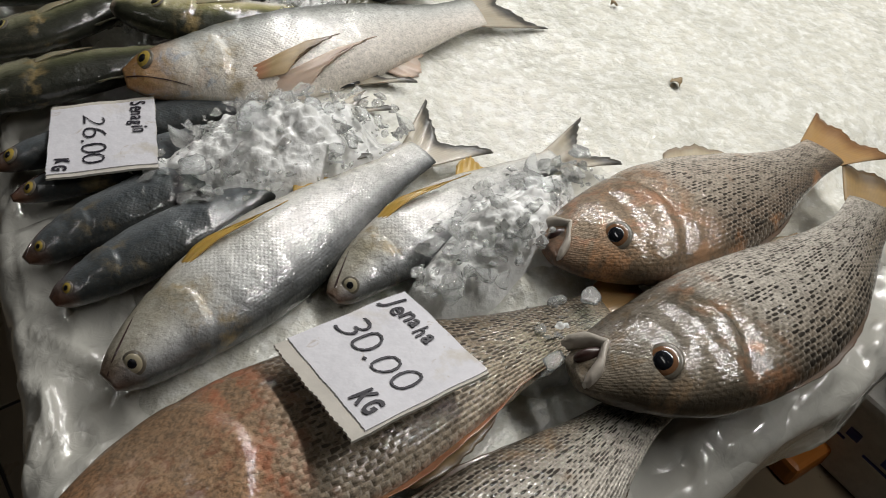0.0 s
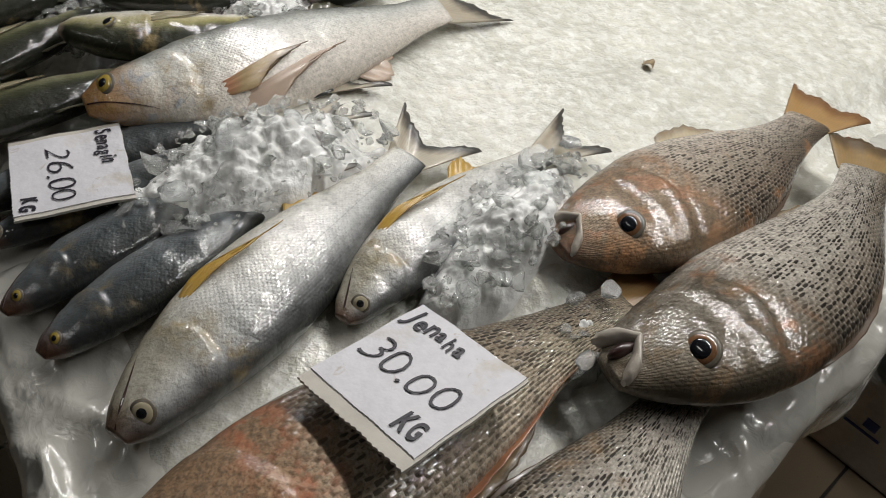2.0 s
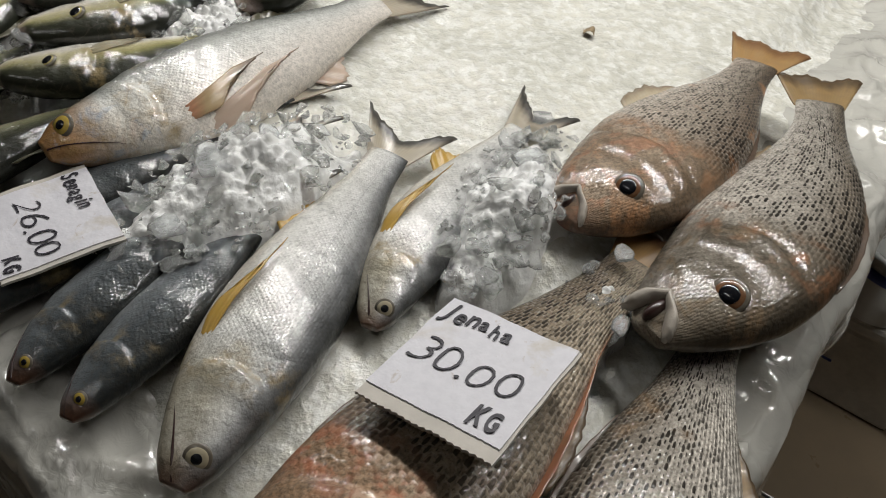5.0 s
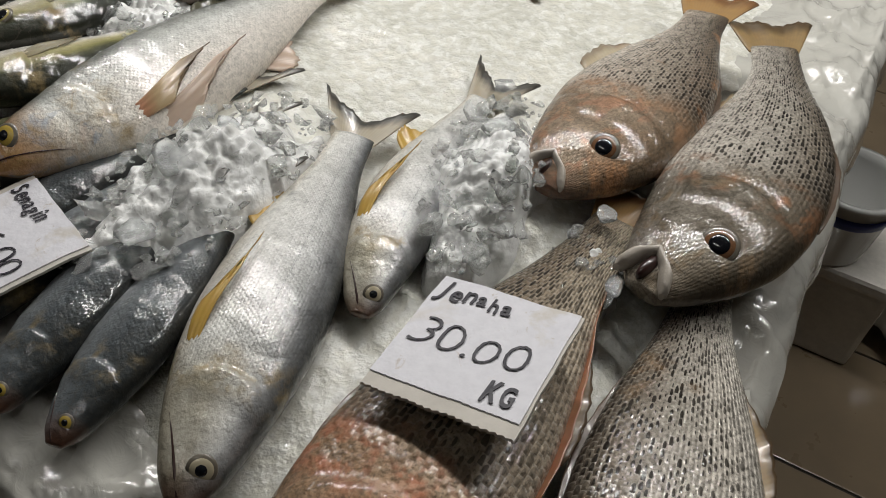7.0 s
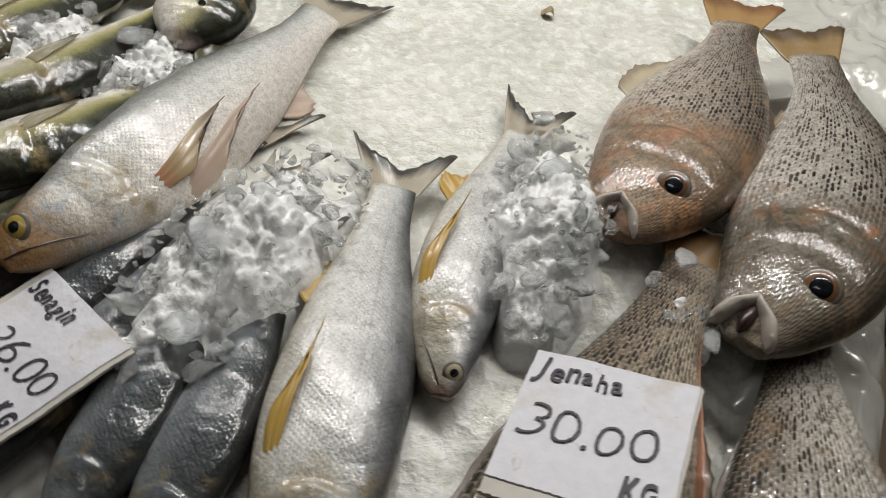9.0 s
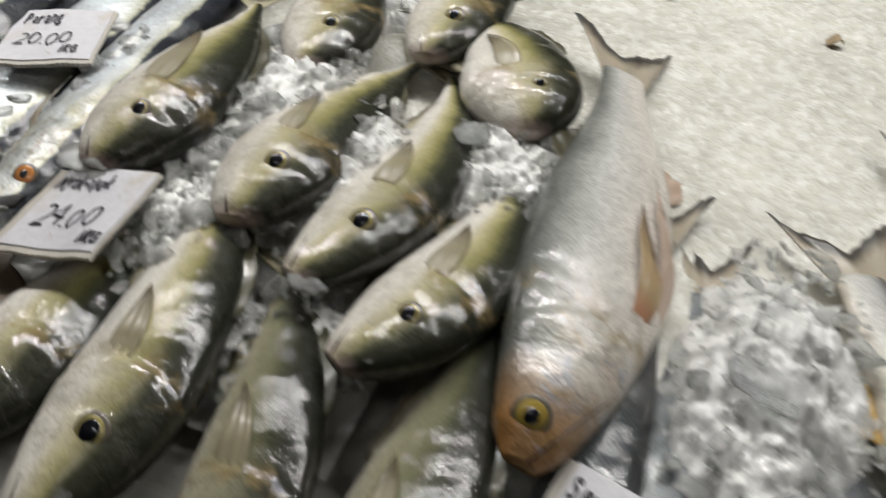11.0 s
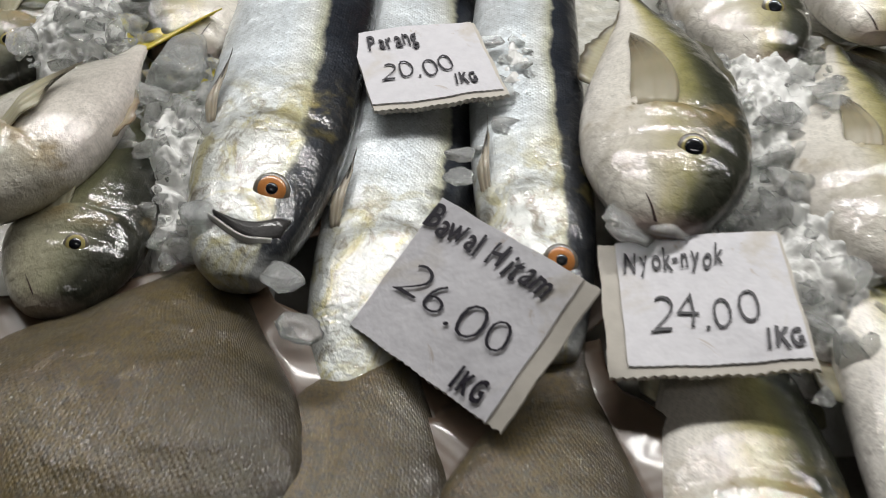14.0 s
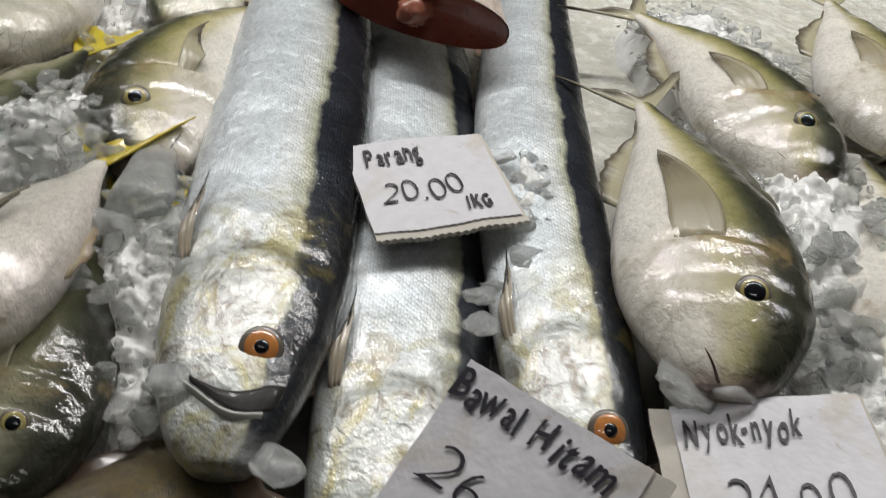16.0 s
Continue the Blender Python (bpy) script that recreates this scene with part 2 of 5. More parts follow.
SENANGIN_PALE = skin("pale_threadfin_skin", [(0.0, (0.86, 0.79, 0.71)), (0.35, (0.85, 0.8, 0.74)), (0.68, (0.7, 0.7, 0.67)), (0.88, (0.3, 0.31, 0.29)), (1.0, (0.12, 0.13, 0.12))],
                     ((0.46, 0.44, 0.36), (0.36, 0.17, 0.04), 0.14), 0.0046, metal=0.1, relief=0.4, headmix=0.4, blotch=((0.6, 0.4, 0.3), 0.64), face=((0.3, 0.36, 0.45), 0.56, (0.4, 0.28, 0.12), 0.7))
JENAHA = skin("speckled_grunt_skin", [(0.0, (0.7, 0.65, 0.58)), (0.3, (0.62, 0.57, 0.5)), (0.6, (0.48, 0.44, 0.38)), (0.82, (0.24, 0.2, 0.155)), (1.0, (0.07, 0.055, 0.04))],
              ((0.06, 0.044, 0.024), (0.24, 0.2, 0.15), 0.05), 0.0072, spots=((0.014, 0.011, 0.009), 1.15), metal=0.32, relief=1.0, gill=0.34, blotch=((0.3, 0.19, 0.1), 0.6), mottled=0.3, headmix=1.0, coat=1.0, rough=0.42, wet_relief=1.1, stain=(0.34, 0.16, 0.08), face=((0.16, 0.115, 0.07), 0.54, (0.035, 0.026, 0.015), 0.9))
JENAHA_PINK = skin("pink_grunt_skin", [(0.0, (0.66, 0.57, 0.48)), (0.3, (0.58, 0.5, 0.42)), (0.6, (0.42, 0.36, 0.29)), (0.82, (0.2, 0.15, 0.11)), (1.0, (0.08, 0.058, 0.04))],
                   ((0.24, 0.165, 0.1), (0.2, 0.11, 0.07), 0.06), 0.0066, spots=((0.02, 0.015, 0.012), 1.05), metal=0.28, relief=1.0, gill=0.36, blotch=((0.52, 0.25, 0.11), 0.56), mottled=0.3, headmix=1.0, coat=1.0, rough=0.42, wet_relief=1.1, stain=(0.36, 0.2, 0.11), face=((0.4, 0.2, 0.12), 0.52, (0.1, 0.065, 0.04), 0.6))
JENAHA_BROWN = skin("brown_grunt_skin", [(0.0, (0.5, 0.41, 0.31)), (0.35, (0.42, 0.35, 0.26)), (0.7, (0.27, 0.21, 0.15)), (1.0, (0.12, 0.09, 0.06))],
                    ((0.42, 0.25, 0.14), (0.44, 0.22, 0.11), 0.16), 0.009, spots=((0.02, 0.016, 0.013), 1.05), metal=0.15, relief=1.0, gill=0.36, mottled=0.3, headmix=1.0, coat=1.0, rough=0.42, wet_relief=1.1, stain=(0.5, 0.17, 0.09), face=((0.5, 0.34, 0.24), 0.52, (0.2, 0.08, 0.045), 0.9))
TREVALLY = skin("olive_trevally_skin", [(0.0, (0.88, 0.84, 0.79)), (0.34, (0.84, 0.8, 0.72)), (0.48, (0.58, 0.525, 0.31)), (0.62, (0.3, 0.28, 0.11)), (0.72, (0.09, 0.09, 0.042)), (0.8, (0.026, 0.029, 0.016)), (1.0, (0.012, 0.014, 0.009))],
                ((0.5, 0.46, 0.37), (0.46, 0.35, 0.31), 0.03), 0.0022, metal=0.0, rough=0.34, relief=0.2, gill=0.34, mottled=0.04, headmix=0.3, blotch=((0.36, 0.35, 0.2), 0.66), face=((0.4, 0.37, 0.27), 0.5, (0.4, 0.36, 0.3), 0.45))
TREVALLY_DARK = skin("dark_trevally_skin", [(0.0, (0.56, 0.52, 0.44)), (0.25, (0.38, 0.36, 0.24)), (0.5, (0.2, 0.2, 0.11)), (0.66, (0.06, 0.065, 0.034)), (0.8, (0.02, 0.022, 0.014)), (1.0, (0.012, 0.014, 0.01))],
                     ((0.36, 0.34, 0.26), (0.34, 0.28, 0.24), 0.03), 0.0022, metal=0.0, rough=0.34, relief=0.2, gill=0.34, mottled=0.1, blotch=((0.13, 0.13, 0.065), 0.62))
PARANG = skin("bright_herring_skin", [(0.0, (0.72, 0.76, 0.79)), (0.45, (0.68, 0.73, 0.77)), (0.62, (0.68, 0.7, 0.69)), (0.7, (0.46, 0.46, 0.36)), (0.74, (0.016, 0.021, 0.032)), (1.0, (0.004, 0.005, 0.008))],
              ((0.44, 0.44, 0.39), (0.5, 0.51, 0.5), 0.025), 0.0034, metal=0.4, coat=0.9, wet_relief=1.1, face=((0.4, 0.36, 0.17), 0.5, (0.13, 0.1, 0.06), 0.95), rough=0.34, relief=0.3, gill=0.19, mottled=0.06, stain=(0.22, 0.18, 0.06), headmix=0.75)
POMFRET = skin("brown_pomfret_skin", [(0.0, (0.12, 0.09, 0.05)), (0.4, (0.13, 0.098, 0.038)), (0.8, (0.075, 0.058, 0.026)), (1.0, (0.036, 0.028, 0.017))],
               ((0.09, 0.075, 0.06), (0.07, 0.06, 0.05), 0.05), 0.0034, metal=0.0, rough=0.26, relief=0.5, gill=0.26, mottled=0.4, blotch=((0.11, 0.095, 0.06), 0.54), coat=0.55, wet_relief=1.2, glint=2.4)
YELLOWTAIL = skin("white_yellowtail_skin", [(0.0, (0.76, 0.7, 0.65)), (0.62, (0.7, 0.67, 0.6)), (0.82, (0.36, 0.35, 0.22)), (0.92, (0.07, 0.075, 0.045)), (1.0, (0.03, 0.034, 0.02))],
                  ((0.3, 0.3, 0.2), (0.24, 0.21, 0.15), 0.06), 0.002, metal=0.1, rough=0.28, relief=0.15, gill=0.34, mottled=0.08)
FIN_YELLOW = fin_mat("yellow_fin", (0.55, 0.35, 0.06), (0.42, 0.26, 0.07))
FIN_LEMON = fin_mat("lemon_yellow_fin", (0.62, 0.5, 0.02), (0.45, 0.36, 0.04))
FIN_TAIL = fin_mat("grey_tail_fin", (0.46, 0.4, 0.3), (0.36, 0.32, 0.26), (0.035, 0.035, 0.035))
FIN_ORANGE = fin_mat("orange_fin", (0.44, 0.26, 0.09), (0.32, 0.2, 0.1), (0.2, 0.1, 0.045), clear=0.9)
FIN_AMBER = fin_mat("amber_fin", (0.36, 0.24, 0.1), (0.24, 0.16, 0.08), (0.09, 0.06, 0.035), clear=0.9)
FIN_RED = fin_mat("reddish_fin", (0.34, 0.1, 0.06), (0.34, 0.2, 0.1))
FIN_OLIVE = fin_mat("olive_fin", (0.46, 0.43, 0.31), (0.36, 0.33, 0.22), (0.1, 0.085, 0.06))
FIN_SICKLE = fin_mat("sickle_fin", (0.47, 0.42, 0.29), (0.4, 0.355, 0.235), (0.18, 0.145, 0.085), clear=0.55)
FIN_BRONZE = fin_mat("bronze_fin", (0.5, 0.37, 0.2), (0.42, 0.3, 0.17), (0.12, 0.08, 0.05), (0.48, 0.22, 0.13))
FIN_GLASS = fin_mat("pale_straw_fin", (0.56, 0.48, 0.32), (0.44, 0.36, 0.24), (0.26, 0.18, 0.1), clear=0.6)
FIN_DARK = fin_mat("dark_olive_fin", (0.09, 0.085, 0.05), (0.06, 0.058, 0.036))
FIN_PALE = fin_mat("pale_pink_fin", (0.6, 0.48, 0.4), (0.5, 0.36, 0.26))
FIN_BROWN = fin_mat("brown_fin", (0.13, 0.085, 0.06), (0.085, 0.06, 0.042))
PUPIL = plain("pupil_black", (0.008, 0.009, 0.012), 0.12, coat=1.0)
IRIS_PALE = plain("iris_cream", (0.5, 0.44, 0.31), 0.2, coat=1.0, grain=0.2, scale=300)
IRIS_YELLOW = plain("iris_yellow", (0.5, 0.36, 0.08), 0.2, coat=1.0, grain=0.3, scale=300)
IRIS_OLIVE = plain("iris_olive_gold", (0.42, 0.36, 0.14), 0.2, coat=1.0, grain=0.4, scale=300)
IRIS_RED = plain("iris_orange_red", (0.6, 0.24, 0.07), 0.2, coat=1.0, grain=0.6, scale=250)
IRIS_DARK = plain("iris_dark_brown", (0.2, 0.1, 0.05), 0.2, coat=1.0, grain=0.4, scale=300)
MOUTH = plain("mouth_dark", (0.035, 0.014, 0.012), 0.35, coat=0.5, grain=0.3)
SOCKET = plain("eye_rim_grey", (0.16, 0.14, 0.11), 0.3, coat=0.5, grain=0.4, scale=200)
LIP = plain("lip_pale_flesh", (0.48, 0.43, 0.37), 0.4, coat=0.4, grain=0.5, scale=120, relief=0.001)
GAPE = plain("black_gape", (0.012, 0.01, 0.01), 0.6, coat=0.15, grain=0.3, scale=150, relief=0.001)
JAW = plain("pale_jaw", (0.68, 0.68, 0.65), 0.4, coat=0.4, grain=0.5, scale=70, relief=0.0015)
FLESH = plain("raw_red_flesh", (0.34, 0.085, 0.055), 0.3, coat=0.6, grain=0.6, scale=70, relief=0.003)


def ice_mat():
    m, nt, p = mat("crushed_ice")
    oc = objcoord(nt)
    f = noisy(nt, oc, 120, 4)
    p.inputs["Base Color"].default_value = (0.97, 0.98, 0.97, 1)
    p.inputs["IOR"].default_value = 1.31
    p.inputs["Transmission Weight"].default_value = 0.82
    nt.links.new(mth(nt, "MULTIPLY_ADD", f, 0.2, -0.06), p.inputs["Roughness"])
    nt.links.new(bump(nt, noisy(nt, oc, 200, 4), 0.6, 0.003), p.inputs["Normal"])
    return m


def bed_mat():
    m, nt, p = mat("fused_wet_ice")
    oc = objcoord(nt)
    a, b = noisy(nt, oc, 9, 4), noisy(nt, oc, 70, 5, 0.6)
    col = mix(nt, ramp(nt, a, [(0.35, 0.0), (0.65, 1.0)]), (0.72, 0.7, 0.62), (0.6, 0.59, 0.52))
    col = mix(nt, ramp(nt, b, [(0.42, 0.0), (0.62, 0.8)]), col, (0.8, 0.8, 0.76))
    v0 = nt.nodes.new("ShaderNodeTexVoronoi")
    nt.links.new(mixvec(nt, oc, b, 0.03), v0.inputs["Vector"])
    v0.inputs["Scale"].default_value = 42
    col = mix(nt, ramp(nt, v0.outputs["Color"], [(0.3, 0.0), (0.8, 0.35)]), col, (0.5, 0.49, 0.43))
    nt.links.new(col, p.inputs["Base Color"])
    nt.links.new(mth(nt, "MULTIPLY_ADD", b, 0.4, 0.05), p.inputs["Roughness"])
    p.inputs["Coat Weight"].default_value, p.inputs["Coat Roughness"].default_value = 0.6, 0.06
    v = nt.nodes.new("ShaderNodeTexVoronoi")
    nt.links.new(oc, v.inputs["Vector"])
    v.inputs["Scale"].default_value = 75
    n1 = bump(nt, v.outputs["Distance"], 0.45, 0.004)
    n2 = bump(nt, b, 0.5, 0.005, n1)
    n3 = bump(nt, noisy(nt, oc, 240, 4), 0.6, 0.002, n2)
    nt.links.new(n3, p.inputs["Normal"])
    nt.links.new(n2, p.inputs["Coat Normal"])
    return m


def plastic_mat():
    m, nt, p = mat("cloudy_plastic_sheet")
    oc = objcoord(nt)
    f = noisy(nt, oc, 7, 4)
    col = mix(nt, f, (0.74, 0.73, 0.68), (0.6, 0.58, 0.52))
    nt.links.new(col, p.inputs["Base Color"])
    p.inputs["Roughness"].default_value, p.inputs["Transmission Weight"].default_value = 0.2, 0.25
    p.inputs["Coat Weight"].default_value, p.inputs["Coat Roughness"].default_value = 1.0, 0.05
    n1 = bump(nt, mth(nt, "ABSOLUTE", mth(nt, "SUBTRACT", noisy(nt, oc, 11, 2, 0.45, 0.8), 0.5)), 0.55, 0.03)
    nt.links.new(bump(nt, noisy(nt, oc, 60, 3, 0.5, 1.0), 0.3, 0.004, n1), p.inputs["Normal"])
    return m


ICE, BED, PLASTIC = ice_mat(), bed_mat(), plastic_mat()


def slush_mat():
    m, nt, p = mat("glassy_slush")
    oc = objcoord(nt)
    a, b = noisy(nt, oc, 45, 4), noisy(nt, oc, 170, 4)
    nt.links.new(mix(nt, ramp(nt, a, [(0.4, 0.0), (0.62, 1.0)]), (0.86, 0.86, 0.84), (0.96, 0.96, 0.95)), p.inputs["Base Color"])
    p.inputs["IOR"].default_value, p.inputs["Transmission Weight"].default_value = 1.31, 0.06
    nt.links.new(mth(nt, "MULTIPLY_ADD", b, 0.35, 0.0), p.inputs["Roughness"])
    p.inputs["Coat Weight"].default_value, p.inputs["Coat Roughness"].default_value = 0.8, 0.04
    n1 = bump(nt, a, 0.6, 0.006)
    nt.links.new(bump(nt, b, 0.6, 0.002, n1), p.inputs["Normal"])
    nt.links.new(n1, p.inputs["Coat Normal"])
    return m


SLUSH = slush_mat()
def paper_mat():
    m, nt, p = mat("damp_white_paper")
    oc = objcoord(nt)
    col = mix(nt, ramp(nt, noisy(nt, oc, 120, 5, 0.6), [(0.4, 0.0), (0.7, 0.5)]), (0.68, 0.67, 0.71), (0.56, 0.55, 0.59))
    col = mix(nt, ramp(nt, noisy(nt, oc, 18, 4, 0.6, 0.8), [(0.58, 0.0), (0.72, 0.55)]), col, (0.5, 0.44, 0.34))
    col = mix(nt, ramp(nt, noisy(nt, oc, 34, 5, 0.65, 1.5), [(0.64, 0.0), (0.7, 0.4)]), col, (0.32, 0.22, 0.12))
    nt.links.new(col, p.inputs["Base Color"])
    p.inputs["Roughness"].default_value = 0.5
    n1 = bump(nt, noisy(nt, oc, 45, 3), 0.3, 0.004)
    nt.links.new(bump(nt, noisy(nt, oc, 400, 3), 0.3, 0.0005, n1), p.inputs["Normal"])
    return m


PAPER = paper_mat()
BOARD = plain("pale_corrugated_board", (0.62, 0.58, 0.52), 0.7, grain=0.4, scale=60, relief=0.0008)
INK = plain("black_marker_ink", (0.015, 0.012, 0.022), 0.5)
TILE = plain("brown_floor_tile", (0.21, 0.16, 0.105), 0.3, coat=0.3, grain=0.4, scale=14, relief=0.001, dark=0.72)
JOINT = plain("dark_tile_joint", (0.03, 0.025, 0.02), 0.9, grain=0.4)
WALL = plain("painted_wall", (0.3, 0.29, 0.27), 0.7, grain=0.3, scale=5)
BLUE = plain("blue_painted_steel", (0.05, 0.13, 0.2), 0.4, grain=0.5, scale=30, relief=0.0006)
FOAM = plain("polystyrene_white", (0.78, 0.74, 0.68), 0.6, grain=0.3, scale=90, relief=0.001)
BLUE_INK = plain("blue_print", (0.03, 0.05, 0.25), 0.5)
ORANGE = plain("orange_plastic", (0.5, 0.16, 0.02), 0.45, grain=0.3, scale=30)
BIN = plain("clear_grey_plastic", (0.55, 0.55, 0.53), 0.25, coat=0.4, grain=0.2, scale=10)
LEAF = plain("brown_scrap", (0.32, 0.24, 0.14), 0.6, grain=0.5, scale=200)


# ---- mesh helpers ----
def link(name, verts, faces, material, parent=None, label="", uvs=None, smooth=True):
    me = bpy.data.meshes.new(name)
    me.from_pydata([tuple(map(float, v)) for v in verts], [], faces)
    me.materials.append(material)
    if smooth:
        me.polygons.foreach_set("use_smooth", [True] * len(me.polygons))
    for key, values in (uvs or {}).items():
        layer = me.uv_layers.new(name=key)
        idx = np.empty(len(me.loops), dtype=np.int32)
        me.loops.foreach_get("vertex_index", idx)
        layer.data.foreach_set("uv", np.asarray(values, dtype=np.float32)[idx].ravel())
    bm = bmesh.new()
    bm.from_mesh(me)
    bmesh.ops.recalc_face_normals(bm, faces=bm.faces)
    bm.to_mesh(me)
    bm.free()
    ob = new(name, me)
    if parent is not None:
        ob.parent = parent
    if label:
        ob["label"] = label
    return ob


def part(name, bm, material, parent, label=""):
    me = bpy.data.meshes.new(name)
    bmesh.ops.recalc_face_normals(bm, faces=bm.faces)
    bm.to_mesh(me)
    bm.free()
    me.materials.append(material)
    ob = new(name, me)
    if parent is not None:
        ob.parent = parent
    if label:
        ob["label"] = label
    return ob


def box(bm, x0, y0, z0, x1, y1, z1, bevel=0.0):
    m = Matrix.Translation(((x0 + x1) / 2, (y0 + y1) / 2, (z0 + z1) / 2)) @ Matrix.Diagonal((x1 - x0, y1 - y0, z1 - z0, 1))
    r = bmesh.ops.create_cube(bm, size=1, matrix=m)
    if bevel:
        es = list({e for v in r["verts"] for e in v.link_edges})
        bmesh.ops.bevel(bm, geom=es, offset=bevel, segments=2, affect="EDGES", profile=0.6)


def sheet_faces(n, m, off=0):
    return [(off + i * m + j, off + i * m + j + 1, off + (i + 1) * m + j + 1, off + (i + 1) * m + j) for i in range(n - 1) for j in range(m - 1)]


def thick_sheet(grid, normal, th):
    """A grid of points (n, m, 3) as a closed thin plate."""
    n, m, _ = grid.shape
    up, dn = grid.reshape(-1, 3) + normal * th / 2, grid.reshape(-1, 3) - normal * th / 2
    k = n * m
    faces = sheet_faces(n, m) + [tuple(reversed(f)) for f in sheet_faces(n, m, k)]
    rim = [i * m for i in range(n)] + [(n - 1) * m + j for j in range(1, m)] + [i * m + m - 1 for i in range(n - 2, -1, -1)] + [j for j in range(m - 2, 0, -1)]
    for a, b in zip(rim, rim[1:] + rim[:1]):
        faces.append((a, b, b + k, a + k))
    u, v = np.meshgrid(np.linspace(0, 1, n), np.linspace(0, 1, m), indexing="ij")
    uv = np.stack([u.ravel(), v.ravel()], 1)
    return np.concatenate([up, dn]), faces, {"uv": np.concatenate([uv, uv])}


# ---- the fish ----
SHAPES = {  # station: part of the half depth on the back, on the belly, part of the half thickness
    "threadfin": dict(s=(0, .03, .08, .16, .28, .45, .62, .78, .9, 1), back=(.24, .42, .56, .72, .91, 1, .87, .6, .44, .41), belly=(.16, .34, .52, .74, .94, 1, .85, .58, .42, .39),
                      wide=(.12, .42, .66, .86, 1, 1, .82, .52, .3, .16), flat=0.58, eye=(.05, .68, .023), gill=(.23, .05), mouth=(.13, .12)),
    "grunt": dict(s=(0, .04, .1, .2, .32, .48, .65, .8, .9, 1), back=(.22, .42, .64, .89, 1, .97, .77, .5, .38, .36), belly=(.24, .46, .64, .84, .98, 1, .78, .5, .36, .34),
                  wide=(.2, .46, .7, .92, 1, .96, .72, .42, .26, .14), flat=0.46, eye=(.145, .7, .033), gill=(.32, .07), mouth=(.1, .3)),
    "trevally": dict(s=(0, .03, .08, .16, .28, .45, .62, .78, .9, 1), back=(.26, .5, .7, .91, 1.02, .97, .8, .52, .27, .12), belly=(.24, .42, .6, .82, .98, .96, .76, .48, .24, .12),
                     wide=(.24, .5, .72, .9, 1, .98, .82, .54, .26, .12), flat=0.5, eye=(.185, .63, .031), gill=(.34, .07), mouth=(.08, .26)),
    "herring": dict(s=(0, .015, .04, .08, .14, .25, .5, .75, .9, 1), back=(.16, .3, .46, .64, .82, .94, 1, .84, .6, .5), belly=(.34, .54, .7, .84, .94, 1, 1, .8, .55, .45),
                    wide=(.3, .55, .7, .84, .94, 1, 1, .8, .5, .3), flat=0.46, eye=(.078, .65, .0125), gill=(.17, .035), mouth=(.03, .72)),
    "pomfret": dict(s=(0, .04, .1, .2, .35, .5, .65, .8, .92, 1), back=(.14, .34, .56, .8, .98, 1, .78, .4, .16, .12), belly=(.14, .34, .56, .8, .98, 1, .78, .4, .16, .12),
                    wide=(.2, .5, .76, .94, 1, .96, .74, .42, .18, .1), flat=0.25, eye=(.12, .6, .03), gill=(.27, .05), mouth=(.05, .4)),
}
def curve(x, xs, ys):
    """Smooth values between the stations."""
    xs, ys = np.array(xs, float), np.array(ys, float)
    dy = np.gradient(ys, xs)
    i = np.clip(np.searchsorted(xs, x) - 1, 0, len(xs) - 2)
    h = xs[i + 1] - xs[i]
    t = np.clip((x - xs[i]) / h, 0, 1)
    return (2 * t**3 - 3 * t**2 + 1) * ys[i] + (t**3 - 2 * t**2 + t) * h * dy[i] + (-2 * t**3 + 3 * t**2) * ys[i + 1] + (t**3 - t**2) * h * dy[i + 1]


